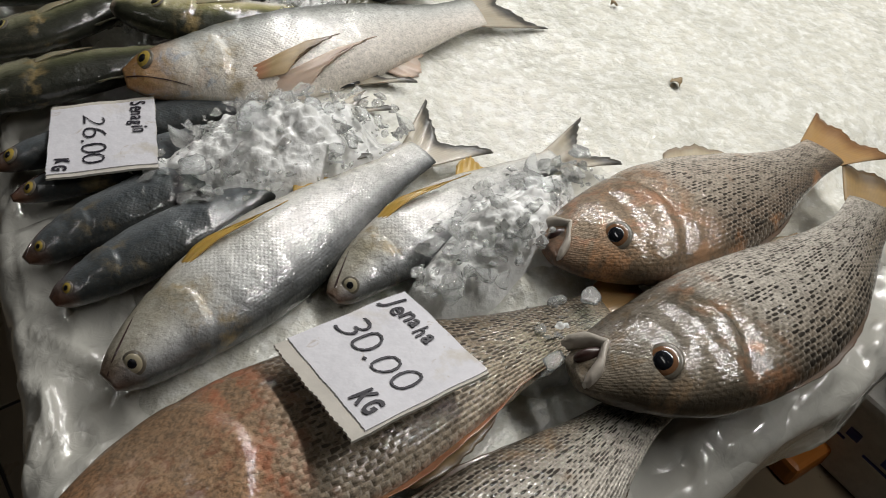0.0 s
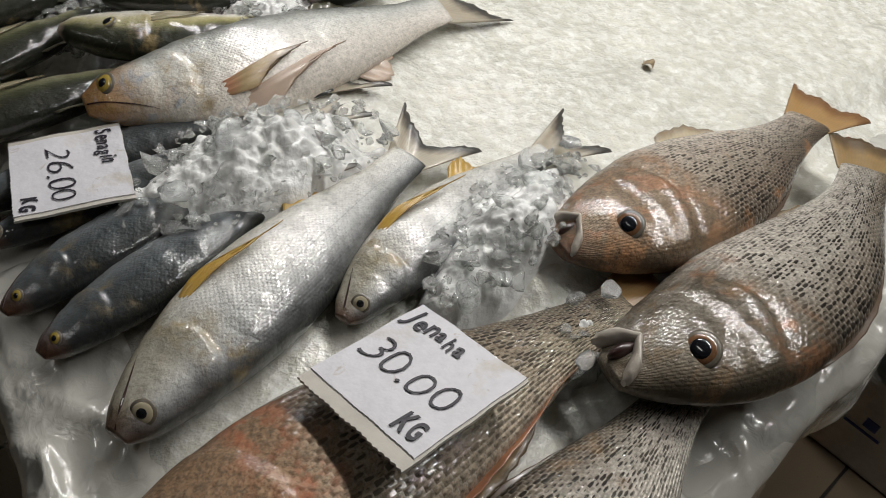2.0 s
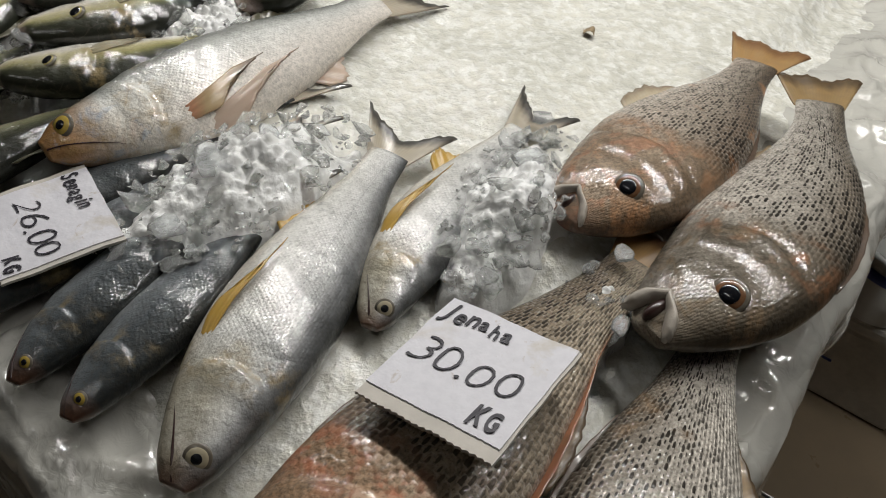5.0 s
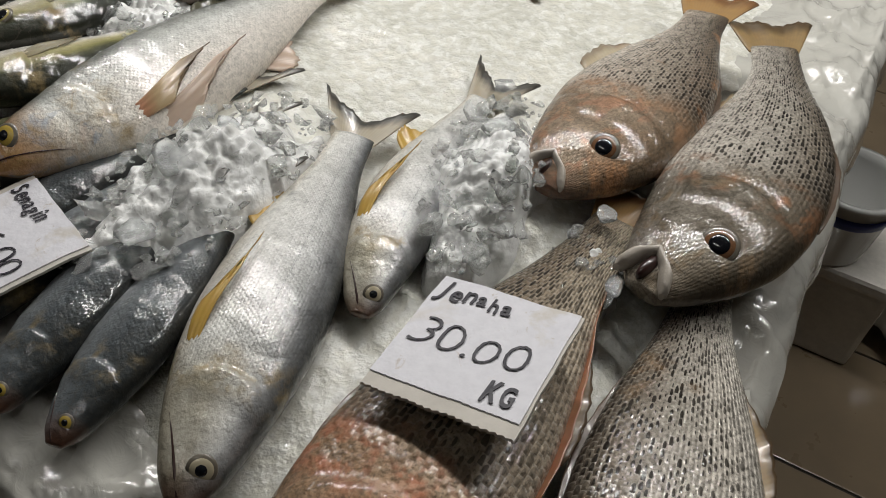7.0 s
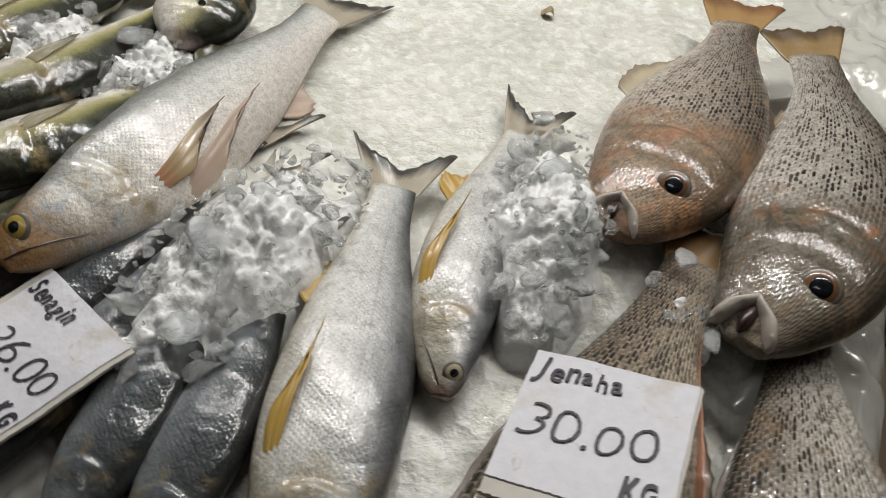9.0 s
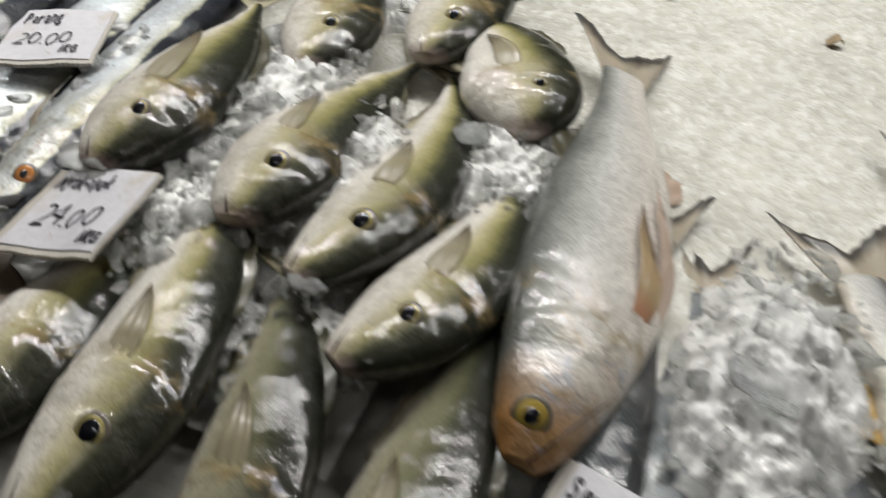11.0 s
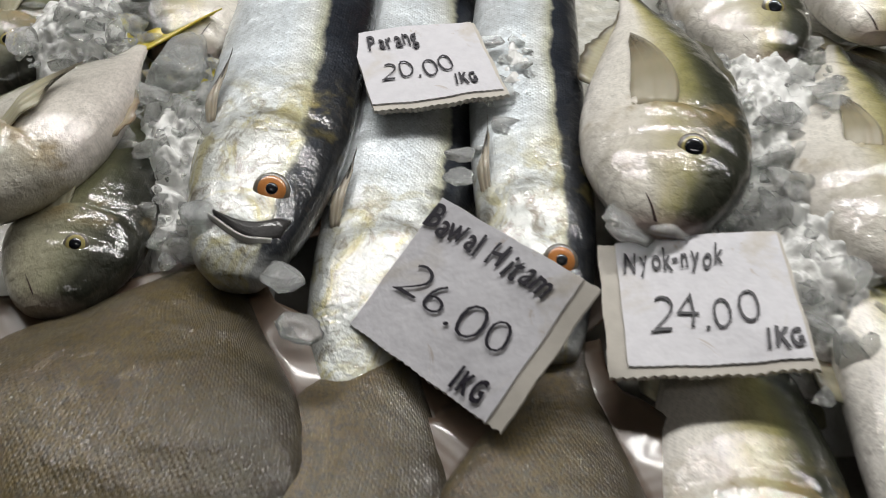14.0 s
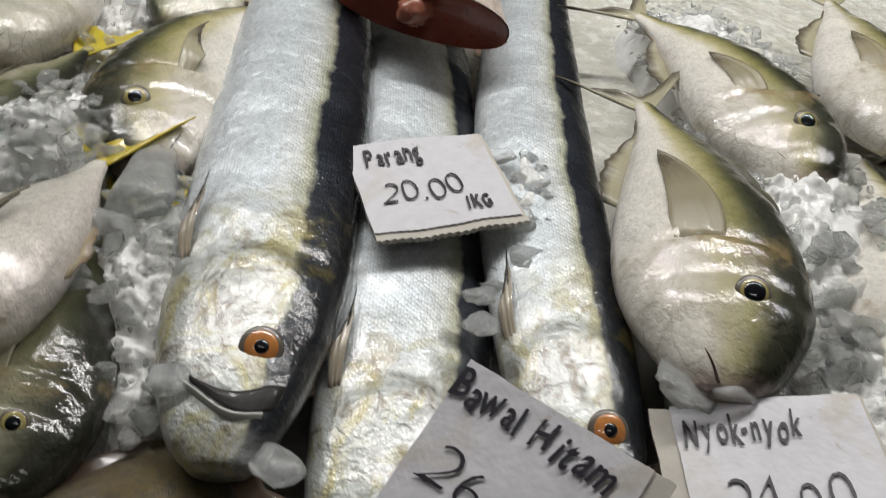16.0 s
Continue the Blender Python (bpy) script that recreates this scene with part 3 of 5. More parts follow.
class Fish:
    """A fish lying on its side, from the snout to the root of its tail; bend: how far its middle bows to the left of that line."""

    def __init__(self, shape, snout, root, bend, depth, z, z_tail, belly, roll=0.0):
        self.q = SHAPES[shape]
        self.a, self.b = np.array(snout, float), np.array(root, float)
        self.length = np.linalg.norm(self.b - self.a)
        self.ax = (self.b - self.a) / self.length
        self.pe = np.array([-self.ax[1], self.ax[0]])
        self.bend, self.half, self.z, self.z_tail, self.belly, self.roll = bend, depth / 2, z, z_tail, belly, radians(roll)
        self.thick = depth * self.q["flat"] / 2
        mid = self.place(0.5, 0.0, 0.0)
        self.base = np.array([mid[0], mid[1], TOP])

    def place(self, s, y, zt):
        """World point at station s, y towards the back, zt towards the upper side."""
        k = min(max(s, 0.0), 1.0)
        c = self.a + self.ax * self.length * s + self.pe * (self.bend * 4 * k * (1 - k) - (s - k) * self.bend * 4)
        tang = self.ax * self.length + self.pe * self.bend * 4 * (1 - 2 * k)
        tang /= np.linalg.norm(tang)
        side = np.array([-tang[1], tang[0]]) * -self.belly
        cr, sr = math.cos(self.roll), math.sin(self.roll)
        yy, zz = y * cr - zt * sr, y * sr + zt * cr
        c = c + side * yy
        return np.array([c[0], c[1], self.z + (self.z_tail - self.z) * s + zz])

    def dims(self, s):
        q = self.q
        k = min(max(s, 0.0), 1.0)
        return [float(curve(np.array(k), q["s"], q[n])) for n in ("back", "belly", "wide")]

    def ring(self, s, th):
        up, dn, wd = self.dims(s)
        up, dn = up * self.half, dn * self.half
        cy, hy, hz = (up - dn) / 2, (up + dn) / 2, wd * self.thick
        g0, g1 = self.q["gill"]
        edge = g0 - g1 * math.cos(th) ** 2
        k = (s - edge) / 0.035
        hz *= 1.0 - 0.1 * math.exp(-k) * (k > 0) + 0.05 * math.exp(-abs(k) * 1.2) * (k <= 0)
        k2 = (s - edge * 0.68) / 0.02
        hz *= 1.0 - 0.05 * math.exp(-k2 * k2)
        c, sn = math.cos(th), math.sin(th)
        return cy + hy * c, hz * math.copysign(abs(sn) ** 0.86, sn)

    def upper(self, s, y):
        up, dn, wd = self.dims(s)
        up, dn = up * self.half, dn * self.half
        cy, hy = (up - dn) / 2, (up + dn) / 2
        r = min(abs(y - cy) / max(hy, 1e-4), 1)
        return wd * self.thick * (1 - r * r) ** 0.43

    def surface(self, s, v):
        th = math.acos(max(-1, min(1, 2 * v - 1)))
        return self.place(s, *self.ring(s, th))

    def build(self, name, material, label, group, fins, iris, mouth=True, iris_size=1.0, pupil=0.52, seed=1):
        root = new(name)
        root.location = self.base
        tagged(root, label, "fish", group)
        n, m = 110, 40
        verts, uv, met = [], [], []
        ss = [0.5 * (i / (n - 1)) ** 1.15 * 2 for i in range(n)]
        for s in ss:
            for j in range(m):
                th = 2 * math.pi * j / m
                y, zt = self.ring(s, th)
                p = self.place(s, y, zt)
                w = noise.noise(Vector(p * 24 + seed)) * 0.0018 + noise.noise(Vector(p * 70 + seed)) * 0.0009
                p[2] += w * (1 if zt > 0 else 0)
                verts.append(p - self.base)
                uv.append((s, (1 + math.cos(th)) / 2))
                met.append((s * self.length, math.cos(th) * self.half * 1.15))
        faces = [(i * m + j, i * m + (j + 1) % m, (i + 1) * m + (j + 1) % m, (i + 1) * m + j) for i in range(n - 1) for j in range(m)]
        faces.append(tuple(range(m)))
        faces.append(tuple((n - 1) * m + j for j in range(m)))
        link("body", verts, faces, material, root, "", {"uv": uv, "metric": met})
        se, ve, re = self.q["eye"]
        if iris is not None:
            self.eye(root, se, ve, re * self.length * iris_size, iris, pupil)
        if mouth:
            self.mouth(root)
        for f in fins:
            f[0](self, root, *f[1:])
        return root

    def eye(self, root, s, v, r, iris, pupil):
        p = self.surface(s, v)
        d1, d2 = self.surface(s + 0.02, v) - self.surface(s - 0.02, v), self.surface(s, v + 0.06) - self.surface(s, v - 0.06)
        nrm = np.cross(d1, d2)
        nrm /= np.linalg.norm(nrm)
        if nrm[2] < 0:
            nrm = -nrm
        fwd = self.place(0.0, 0, 0) - self.place(0.2, 0, 0)
        nrm = nrm + 0.5 * fwd / np.linalg.norm(fwd)
        nrm /= np.linalg.norm(nrm)
        turn = Vector(nrm).to_track_quat("Z", "Y").to_matrix().to_4x4()

        def cap(radius, height, lift):
            bm = bmesh.new()
            bmesh.ops.create_uvsphere(bm, u_segments=24, v_segments=12, radius=1)
            bmesh.ops.transform(bm, matrix=Matrix.Translation(p - self.base) @ turn @ Matrix.Translation((0, 0, lift)) @ Matrix.Diagonal((radius, radius, height, 1)), verts=bm.verts)
            for f in bm.faces:
                f.smooth = True
            return bm

        rim = part("eye_socket", cap(r * 1.18, r * 0.32, -r * 0.06), SOCKET, root)
        ball = part("eye", cap(r, r * 0.34, 0), iris, root)
        part("pupil", cap(r * pupil, r * 0.26, r * 0.17), PUPIL, ball, "black pupil")
        return rim

    def mouth(self, root):
        far, v0 = self.q["mouth"]
        bm = bmesh.new()
        prev = None
        r0 = 0.0035 * self.length
        for i in range(12):
            f = i / 11
            s, v = 0.004 + far * f, 0.42 + (v0 - 0.42) * f ** 0.7
            p = self.surface(s, v) - self.base
            q = self.surface(s + 0.01, v) - self.surface(s - 0.004, v)
            q /= np.linalg.norm(q)
            side = np.cross(q, (0, 0, 1))
            side /= np.linalg.norm(side) + 1e-9
            r = r0 * (1 - 0.75 * f)
            ring = [bm.verts.new(p + side * r * math.cos(k * math.pi / 3) + np.array((0, 0, 0.5)) * r * math.sin(k * math.pi / 3)) for k in range(6)]
            if prev:
                for k in range(6):
                    bm.faces.new((prev[k], prev[(k + 1) % 6], ring[(k + 1) % 6], ring[k]))
            else:
                bm.faces.new(ring)
            prev = ring
        bm.faces.new(prev)
        part("mouth", bm, MOUTH, root, "dark mouth line")

    def plate(self, root, name, pts, material, label="", th=0.0012):
        v, f, uvs = thick_sheet(np.array(pts) - self.base, np.array((0, 0, 1.0)), th)
        link(name, v, f, material, root, label, uvs)


def tail(fish, root, material, length, spread, fork=0.55, lift=0.0, uneven=0.0):
    n, m = 12, 25
    base = fish.half * fish.q["back"][-1]
    grid = []
    for i in range(n):
        f = i / (n - 1)
        row = []
        for j in range(m):
            k = 2 * j / (m - 1) - 1
            ln = length * (1 - fork + fork * abs(k) ** 1.0) * (1 + uneven * k) * (1 + 0.03 * math.sin(j * 2.3))
            y = base * k * (1 - f) + k * f * spread * (1 + uneven * k)
            row.append(fish.place(1 - 0.02 + ln * f / fish.length, y, lift * f + 0.0022 * math.sin(k * 7 + f * 3) * f))
        grid.append(row)
    fish.plate(root, "tail_fin", grid, material)


def edge_fin(fish, root, name, material, s0, s1, height, side, sweep=0.5, lift=0.0):
    """A fin that stands on the back (side 1) or on the belly (side -1), laid flat."""
    n, m = 7, 18
    grid = []
    for i in range(n):
        f = i / (n - 1)
        row = []
        for j in range(m):
            g = j / (m - 1)
            s = s0 + (s1 - s0) * g
            up, dn, wd = fish.dims(s)
            y0 = up * fish.half if side > 0 else -dn * fish.half
            h = height * (0.35 + 0.65 * math.sin(math.pi * min(1, g * 1.15 + 0.12)) ** 0.7) * (1 - 0.25 * g) * (1 + 0.06 * math.sin(j * 2.9))
            row.append(fish.place(s + sweep * h * f / fish.length, (y0 - side * 0.004) + side * h * f, lift * f + 0.0015 * math.sin(j * 1.1) * f))
        grid.append(row)
    fish.plate(root, name, grid, material)


def pectoral(fish, root, material, s, v, length, width, angle=0.0, lift=0.004, name="pectoral_fin", sickle=0.0):
    n, m = 14, 11
    up, dn, wd = fish.dims(s)
    y0 = (up - dn) / 2 * fish.half + (up + dn) / 2 * fish.half * (2 * v - 1)
    ca, sa = math.cos(radians(angle)), math.sin(radians(angle))
    grid = []
    for i in range(n):
        f = i / (n - 1)
        row = []
        for j in range(m):
            k = 2 * j / (m - 1) - 1
            wdt = width * (0.4 + 0.6 * min(1, f * 1.6)) * 0.5 * (1 - 0.5 * max(0, f - 0.6) / 0.4)
            if sickle:
                wdt = width * 0.5 * min(1, 0.85 + f * 0.8) * (1 - f ** 2.0 * 0.95)
            lx, ly = length * f * (1 + (0.06 if sickle else 0.3) * k) * (1 + 0.03 * math.sin(j * 2.7)), wdt * k + (0.22 - sickle) * length * f * f
            x, y = s + (lx * ca - ly * sa) / fish.length, y0 + lx * sa + ly * ca
            row.append(fish.place(x, y, fish.upper(min(x, 1), y) - 0.0025 + (0.0045 if sickle else 0.0075) * min(1.0, f * 3.0) + lift * 0.5 * f * (1 - f * 0.4) + 0.0004 * math.sin(k * 9)))
        grid.append(row)
    fish.plate(root, name, grid, material)


def herring_jaw(fish, root):
    """A black slanting gape behind the pale upturned lower jaw."""
    grid = []
    for i in range(16):
        g = i / 15
        v, mid_s = 0.24 + 0.64 * g, 0.052 - 0.012 * math.sin(math.pi * g) - 0.008 * g
        wide = 0.0015 + 0.011 * g ** 1.3 * (1.0 if g < 0.9 else 0.7)
        row = []
        for j in range(7):
            p = fish.surface(mid_s + wide * (2 * j / 6 - 1), v)
            row.append(p + np.array((0, 0, 0.0012 - 0.0006 * abs(2 * j / 6 - 1))))
        grid.append(row)
    fish.plate(root, "mouth", grid, GAPE, "black gaping mouth", 0.002)
    rim = []
    for i in range(16):
        g = i / 15
        v, mid_s = 0.2 + 0.62 * g, 0.052 - 0.012 * math.sin(math.pi * g) - 0.008 * g
        wide = 0.0015 + 0.011 * g ** 1.3
        rim.append([fish.surface(mid_s - wide - 0.004 * j / 4, v) + np.array((0, 0, 0.0026 * math.sin(math.pi * j / 4))) for j in range(5)])
    fish.plate(root, "lower_lip", rim, JAW, "pale edge of the lower jaw", 0.0016)


def open_mouth(fish, root, size):
    """Gaping jaws: a dark hollow between two fleshy lips that part towards the front."""
    h, th = fish.half, fish.thick

    def point(s, y, zt):
        return fish.place(s, y, zt) - fish.base

    bm = bmesh.new()
    bmesh.ops.create_uvsphere(bm, u_segments=24, v_segments=14, radius=1)
    fwd = fish.place(0.0, 0, 0) - fish.place(0.06, 0, 0)
    turn = Vector(fwd).to_track_quat("X", "Z").to_matrix().to_4x4()
    bmesh.ops.transform(bm, matrix=Matrix.Translation(point(0.04, -0.12 * h, th * 0.34)) @ turn @ Matrix.Diagonal((size * 0.72, size * 0.26, size * 0.4, 1)), verts=bm.verts)
    for f in bm.faces:
        f.smooth = True
    part("mouth", bm, MOUTH, root, "dark open mouth")
    n, m = 18, 12
    for name, y0, y1, fat in (("upper_lip", 0.02, 0.24, 1.0), ("lower_lip", -0.26, -0.42, 1.0)):
        bm = bmesh.new()
        rings = []
        for i in range(n):
            g = i / (n - 1)
            s = 0.07 - 0.066 * g
            y = (-0.14 + (y0 + 0.14) * min(1, g * 2.2) + (y1 - y0) * max(0.0, g - 0.15) * 1.1) * h
            zt = th * (0.62 - 0.42 * g)
            r = size * 0.3 * fat * (0.35 + 0.65 * math.sin(math.pi * min(1.0, 0.12 + g * 0.72))) * (1.0 if g < 0.94 else 0.55)
            c = point(s, y, zt)
            along = point(s - 0.01, y, zt) - c
            along /= np.linalg.norm(along)
            side = np.cross(along, (0, 0, 1.0))
            side /= np.linalg.norm(side)
            rings.append([bm.verts.new(c + side * r * math.cos(2 * math.pi * k / m) + np.array((0, 0, 1.5 * r * math.sin(2 * math.pi * k / m)))) for k in range(m)])
        for p, q in zip(rings, rings[1:]):
            for k in range(m):
                bm.faces.new((p[k], p[(k + 1) % m], q[(k + 1) % m], q[k])).smooth = True
        bm.faces.new(rings[0]), bm.faces.new(rings[-1])
        part(name, bm, LIP, root, "pale fleshy lip")


# ---- the place: floor, walls, ceiling, stall ----
def thing(name, label, category, group="", kind="", at=(0, 0, 0)):
    ob = new(name)
    ob.location = at
    return tagged(ob, label, category, group, kind)


def plain_box(name, label, kind, x0, y0, z0, x1, y1, z1, material, category="structure"):
    bm = bmesh.new()
    box(bm, x0, y0, z0, x1, y1, z1)
    ob = part(name, bm, material, None)
    return tagged(ob, label, category, "", kind)


TURN_TABLE = math.atan2(ALONG.y, ALONG.x) - math.pi / 2 + 0.0


def in_room(ob):
    ob.matrix_world = Matrix.Translation((CORNER.x, CORNER.y, 0)) @ Matrix.Rotation(TURN_TABLE, 4, "Z")
    return ob


# room axes: x across the stall, y along it, from the stall's corner
floor = in_room(plain_box("floor", "tiled market floor with dark joints", "structure", -4, -4, -0.1, 5, 6, -0.008, TILE, "floor"))
in_room(plain_box("ceiling", "plain pale market ceiling", "structure", -4, -4, 3.2, 5, 6, 3.3, WALL, "ceiling"))
in_room(plain_box("wall_south", "unseen plain pale painted wall", "structure", -4, -4.1, -0.1, 5, -4, 3.3, WALL, "wall"))
in_room(plain_box("wall_north", "unseen plain pale painted wall", "structure", -4, 6, -0.1, 5, 6.1, 3.3, WALL, "wall"))
in_room(plain_box("wall_west", "unseen plain pale painted wall", "structure", -4.1, -4, -0.1, -4, 6, 3.3, WALL, "wall"))
# unseen, closed to full height to keep sky light off the fish
in_room(plain_box("unseen_wall_east", "unseen plain pale painted wall", "structure", 5, -4, -0.1, 5.1, 6, 3.3, WALL, "wall"))


def bed_height(x, y):
    z = TOP
    for mx, my, r, h in MOUNDS:
        d2 = ((x - mx) ** 2 + (y - my) ** 2) / (r * r)
        z += h * math.exp(-d2)
    return z


MOUNDS = [(0.12, 1.2, 0.13, 0.03), (0.2, 1.0, 0.1, 0.022), (0.18, 0.86, 0.06, 0.02), (0.43, 0.74, 0.05, 0.03), (-0.15, 1.62, 0.12, 0.025), (0.0, 1.5, 0.12, 0.012),
          (-0.05, 1.15, 0.08, 0.01), (0.28, 1.33, 0.1, 0.02), (0.62, 0.8, 0.08, 0.012)]


def hollow(x, y):
    """The bed lies lower under the heaped fish."""
    p = Vector((x, y)) - CORNER
    a, c = p.dot(ALONG), p.dot(Vector((ALONG.y, -ALONG.x)))
    return 0.045 * min(1, max(0, (a - 0.6) / 0.12)) * min(1, max(0, (0.42 - c) / 0.12))


def ice_bed():
    n, m = 330, 230
    verts = []
    for i in range(n):
        for j in range(m):
            a, c = 0.02 + 2.3 * i / (n - 1), 0.02 + 1.6 * j / (m - 1)
            wob = 0.02 * noise.noise(Vector((a * 9, c * 9, 3)))
            edge = min(a - 0.12 * min(1, max(0, (c - 0.45) / 0.3)), c) - 0.05 + wob
            x, y = on_table(a, c)
            drop = -0.02 * min(1, max(0, (0.06 - edge) / 0.06)) ** 1.5
            p = Vector((x, y, 0))
            z = bed_height(x, y) - hollow(x, y) + drop + 0.004 * noise.noise(p * 13) + 0.0016 * noise.noise(p * 48) + 0.0012 * abs(noise.noise(p * 120))
            verts.append((x, y, z))
    ob = link("ice_bed", verts, sheet_faces(n, m), BED)
    return tagged(ob, "bed of fused wet crushed ice on the stall", "ice", "", "stuff")


def sheet_point(a, c):
    """Lies on the stall and folds down over its two open edges."""
    r = 0.022
    over_a, over_c = max(0.0, -a), max(0.0, -c)
    ca, cc = max(a, 0.0), max(c, 0.0)
    drop = 0.0
    out_a = out_c = 0.0
    for which, o in (("a", over_a), ("c", over_c)):
        if o > 0:
            k = min(o / (r * 1.57), 1)
            out = r * math.sin(k * math.pi / 2)
            drop += r * (1 - math.cos(k * math.pi / 2)) + max(0, o - r * 1.57) * 0.96
            fold = 0.009 * math.sin((ca if which == "c" else cc) * 31 + 2 * noise.noise(Vector((ca * 6, cc * 6, 1)))) * min(1, o / 0.1)
            out += max(0, o - r * 1.57) * 0.06 + fold
            if which == "a":
                out_a = out
            else:
                out_c = out
    x, y = on_table(ca - out_a, cc - out_c)
    w = Vector((a * 14, c * 14, 0))
    crease = (1 - abs(noise.noise(w * 0.9 + Vector((7, 3, 0))))) ** 6 + 0.6 * (1 - abs(noise.noise(w * 2.1))) ** 7
    open_edge = min(1.0, max(0.0, 1.6 - min(ca, cc) / 0.1))
    z = TOP - 0.012 - 0.012 * (1 - open_edge) - drop + (0.006 * noise.noise(w) + 0.012 * crease * open_edge) * (1 if drop == 0 else 0.6)
    return x, y, z


def plastic_sheet():
    n, m = 300, 250
    verts = []
    for i in range(n):
        for j in range(m):
            a = -0.08 + 2.41 * (i / (n - 1)) ** 1.35
            c = -0.14 + 1.8 * (j / (m - 1)) ** 1.35
            hem = 0.02 * noise.noise(Vector((a * 7, c * 7, 5)))
            verts.append(sheet_point(a + (hem if i == 0 else 0), c + (hem if j == 0 else 0)))
    ob = link("plastic_sheet", verts, sheet_faces(n, m), PLASTIC)
    return tagged(ob, "cloudy crumpled plastic sheet draped over the stall", "plastic sheet")


ice_bed()
plastic_sheet()


def stall():
    root = in_room(thing("market_stall", "blue painted steel stall table under plastic", "table"))
    inv = root.matrix_world.inverted()
    bm = bmesh.new()
    ring = [inv @ Vector((*on_table(a, c), 0)) for a, c in ((0.02, 0.02), (0.02, 1.62), (2.3, 1.62), (2.3, 0.02))]
    lo, hi = [bm.verts.new((p.x, p.y, 0.66)) for p in ring], [bm.verts.new((p.x, p.y, 0.735)) for p in ring]
    bm.faces.new(lo), bm.faces.new(hi)
    for i in range(4):
        bm.faces.new((lo[i], lo[(i + 1) % 4], hi[(i + 1) % 4], hi[i]))
    bmesh.ops.bevel(bm, geom=list(bm.edges), offset=0.006, segments=2, affect="EDGES")
    part("tabletop", bm, BLUE, root)
    for x in (0.15, 1.5):
        for y in (0.3, 2.2):
            bm = bmesh.new()
            box(bm, x - 0.025, y - 0.025, 0, x + 0.025, y + 0.025, 0.665, 0.004)
            part("leg", bm, BLUE, root)
    for y in (0.3, 2.2):
        bm = bmesh.new()
        box(bm, 0.17, y - 0.015, 0.58, 1.48, y + 0.015, 0.662, 0.004)
        part("rail", bm, BLUE, root)


stall()

# ---- threadfins ----
def threadfin(snout, root, bend, depth, z, belly, material, label, roll=0, z_tail=None, pale=False, tail_len=0.07, iris=None, fins=True):
    f = Fish("threadfin", snout, root, bend, depth, z, z if z_tail is None else z_tail, belly, roll)
    lst = [(tail, FIN_TAIL, tail_len, 0.5 * depth, 0.55)]
    if fins:
        lst += [(edge_fin, "anal_fin", FIN_PALE if pale else FIN_YELLOW, 0.62, 0.74, 0.022, -1, 1.0),
                (edge_fin, "dorsal_fin", FIN_DARK, 0.6, 0.74, 0.016, 1, 1.0),
                (pectoral, FIN_BRONZE if pale else FIN_YELLOW, 0.27, 0.22 if pale else 0.14, 0.078 if pale else 0.08, 0.03 if pale else 0.02, -2 if pale else -6)]
    if pale:
        lst.append((pectoral, FIN_PALE, 0.3, 0.08, 0.1, 0.03, -1, 0.003, "pelvic_fin"))
    return f.build("threadfin", material, label, "threadfins on the ice", lst, iris or (IRIS_YELLOW if material is SENANGIN_DARK else IRIS_PALE), iris_size=0.85 if material is SENANGIN_DARK else 1.0, seed=round(snout[0] * 97))


threadfin((0.101, 0.57), (0.32, 0.876), 0.002, 0.098, 0.806, 1, SENANGIN, "large silver threadfin with yellow fins on ice", roll=-6)
threadfin((0.256, 0.676), (0.461, 0.894), 0.012, 0.074, 0.803, 1, SENANGIN, "silver threadfin half buried in crushed ice", roll=-5)
threadfin((0.034, 0.641), (0.206, 0.834), 0.0, 0.066, 0.802, 1, SENANGIN_DARK, "slate grey threadfin with yellow-brown snout", roll=12, fins=False)
threadfin((-0.003, 0.681), (0.177, 0.865), 0.006, 0.066, 0.802, 1, SENANGIN_DARK, "slate grey threadfin with bluish gill cover", roll=12, fins=False)
threadfin((-0.043, 0.752), (0.225, 0.934), 0.004, 0.055, 0.8, 1, SENANGIN_DARK, "dark threadfin under a price card", roll=10, fins=False)
threadfin((-0.076, 0.786), (0.24, 0.99), 0.008, 0.06, 0.802, 1, SENANGIN_DARK, "dark threadfin mostly hidden by a price card", roll=10, fins=False)
threadfin((0.018, 0.9), (0.371, 1.149), -0.014, 0.108, 0.832, -1, SENANGIN_PALE, "large pale threadfin with amber head and white belly", roll=22, z_tail=0.81, pale=True, iris=IRIS_YELLOW, tail_len=0.09)


# ---- grunts ----
def grunt(snout, root, bend, depth, z, belly, material, label, roll=0, z_tail=None, gape=0.0, fin=None, tail_len=0.06, iris=True, pec=True):
    f = Fish("grunt", snout, root, bend, depth, z, z if z_tail is None else z_tail, belly, roll)
    lst = [(tail, fin or FIN_ORANGE, tail_len, 0.34 * depth, 0.12),
           (edge_fin, "anal_fin", FIN_GLASS if belly > 0 else FIN_AMBER, 0.5, 0.76, 0.026 if belly > 0 else 0.014, -1, 0.9),
           (edge_fin, "dorsal_fin", FIN_BROWN, 0.34, 0.8, 0.008, 1, 0.9),
           ]
    if not iris:
        lst.append((edge_fin, "pelvic_fin", FIN_RED, 0.42, 0.86, 0.009, -1, 0.5, 0.006))
    if pec:
        lst.append((edge_fin, "pelvic_fin", FIN_GLASS, 0.34, 0.5, 0.022, -1, 1.4, 0.012))
    if gape:
        lst.append((open_mouth, gape))
    return f.build("grunt", material, label, "speckled grunts on the ice", lst, IRIS_DARK if iris else None, mouth=iris and not gape, pupil=0.66, seed=round(snout[0] * 89))


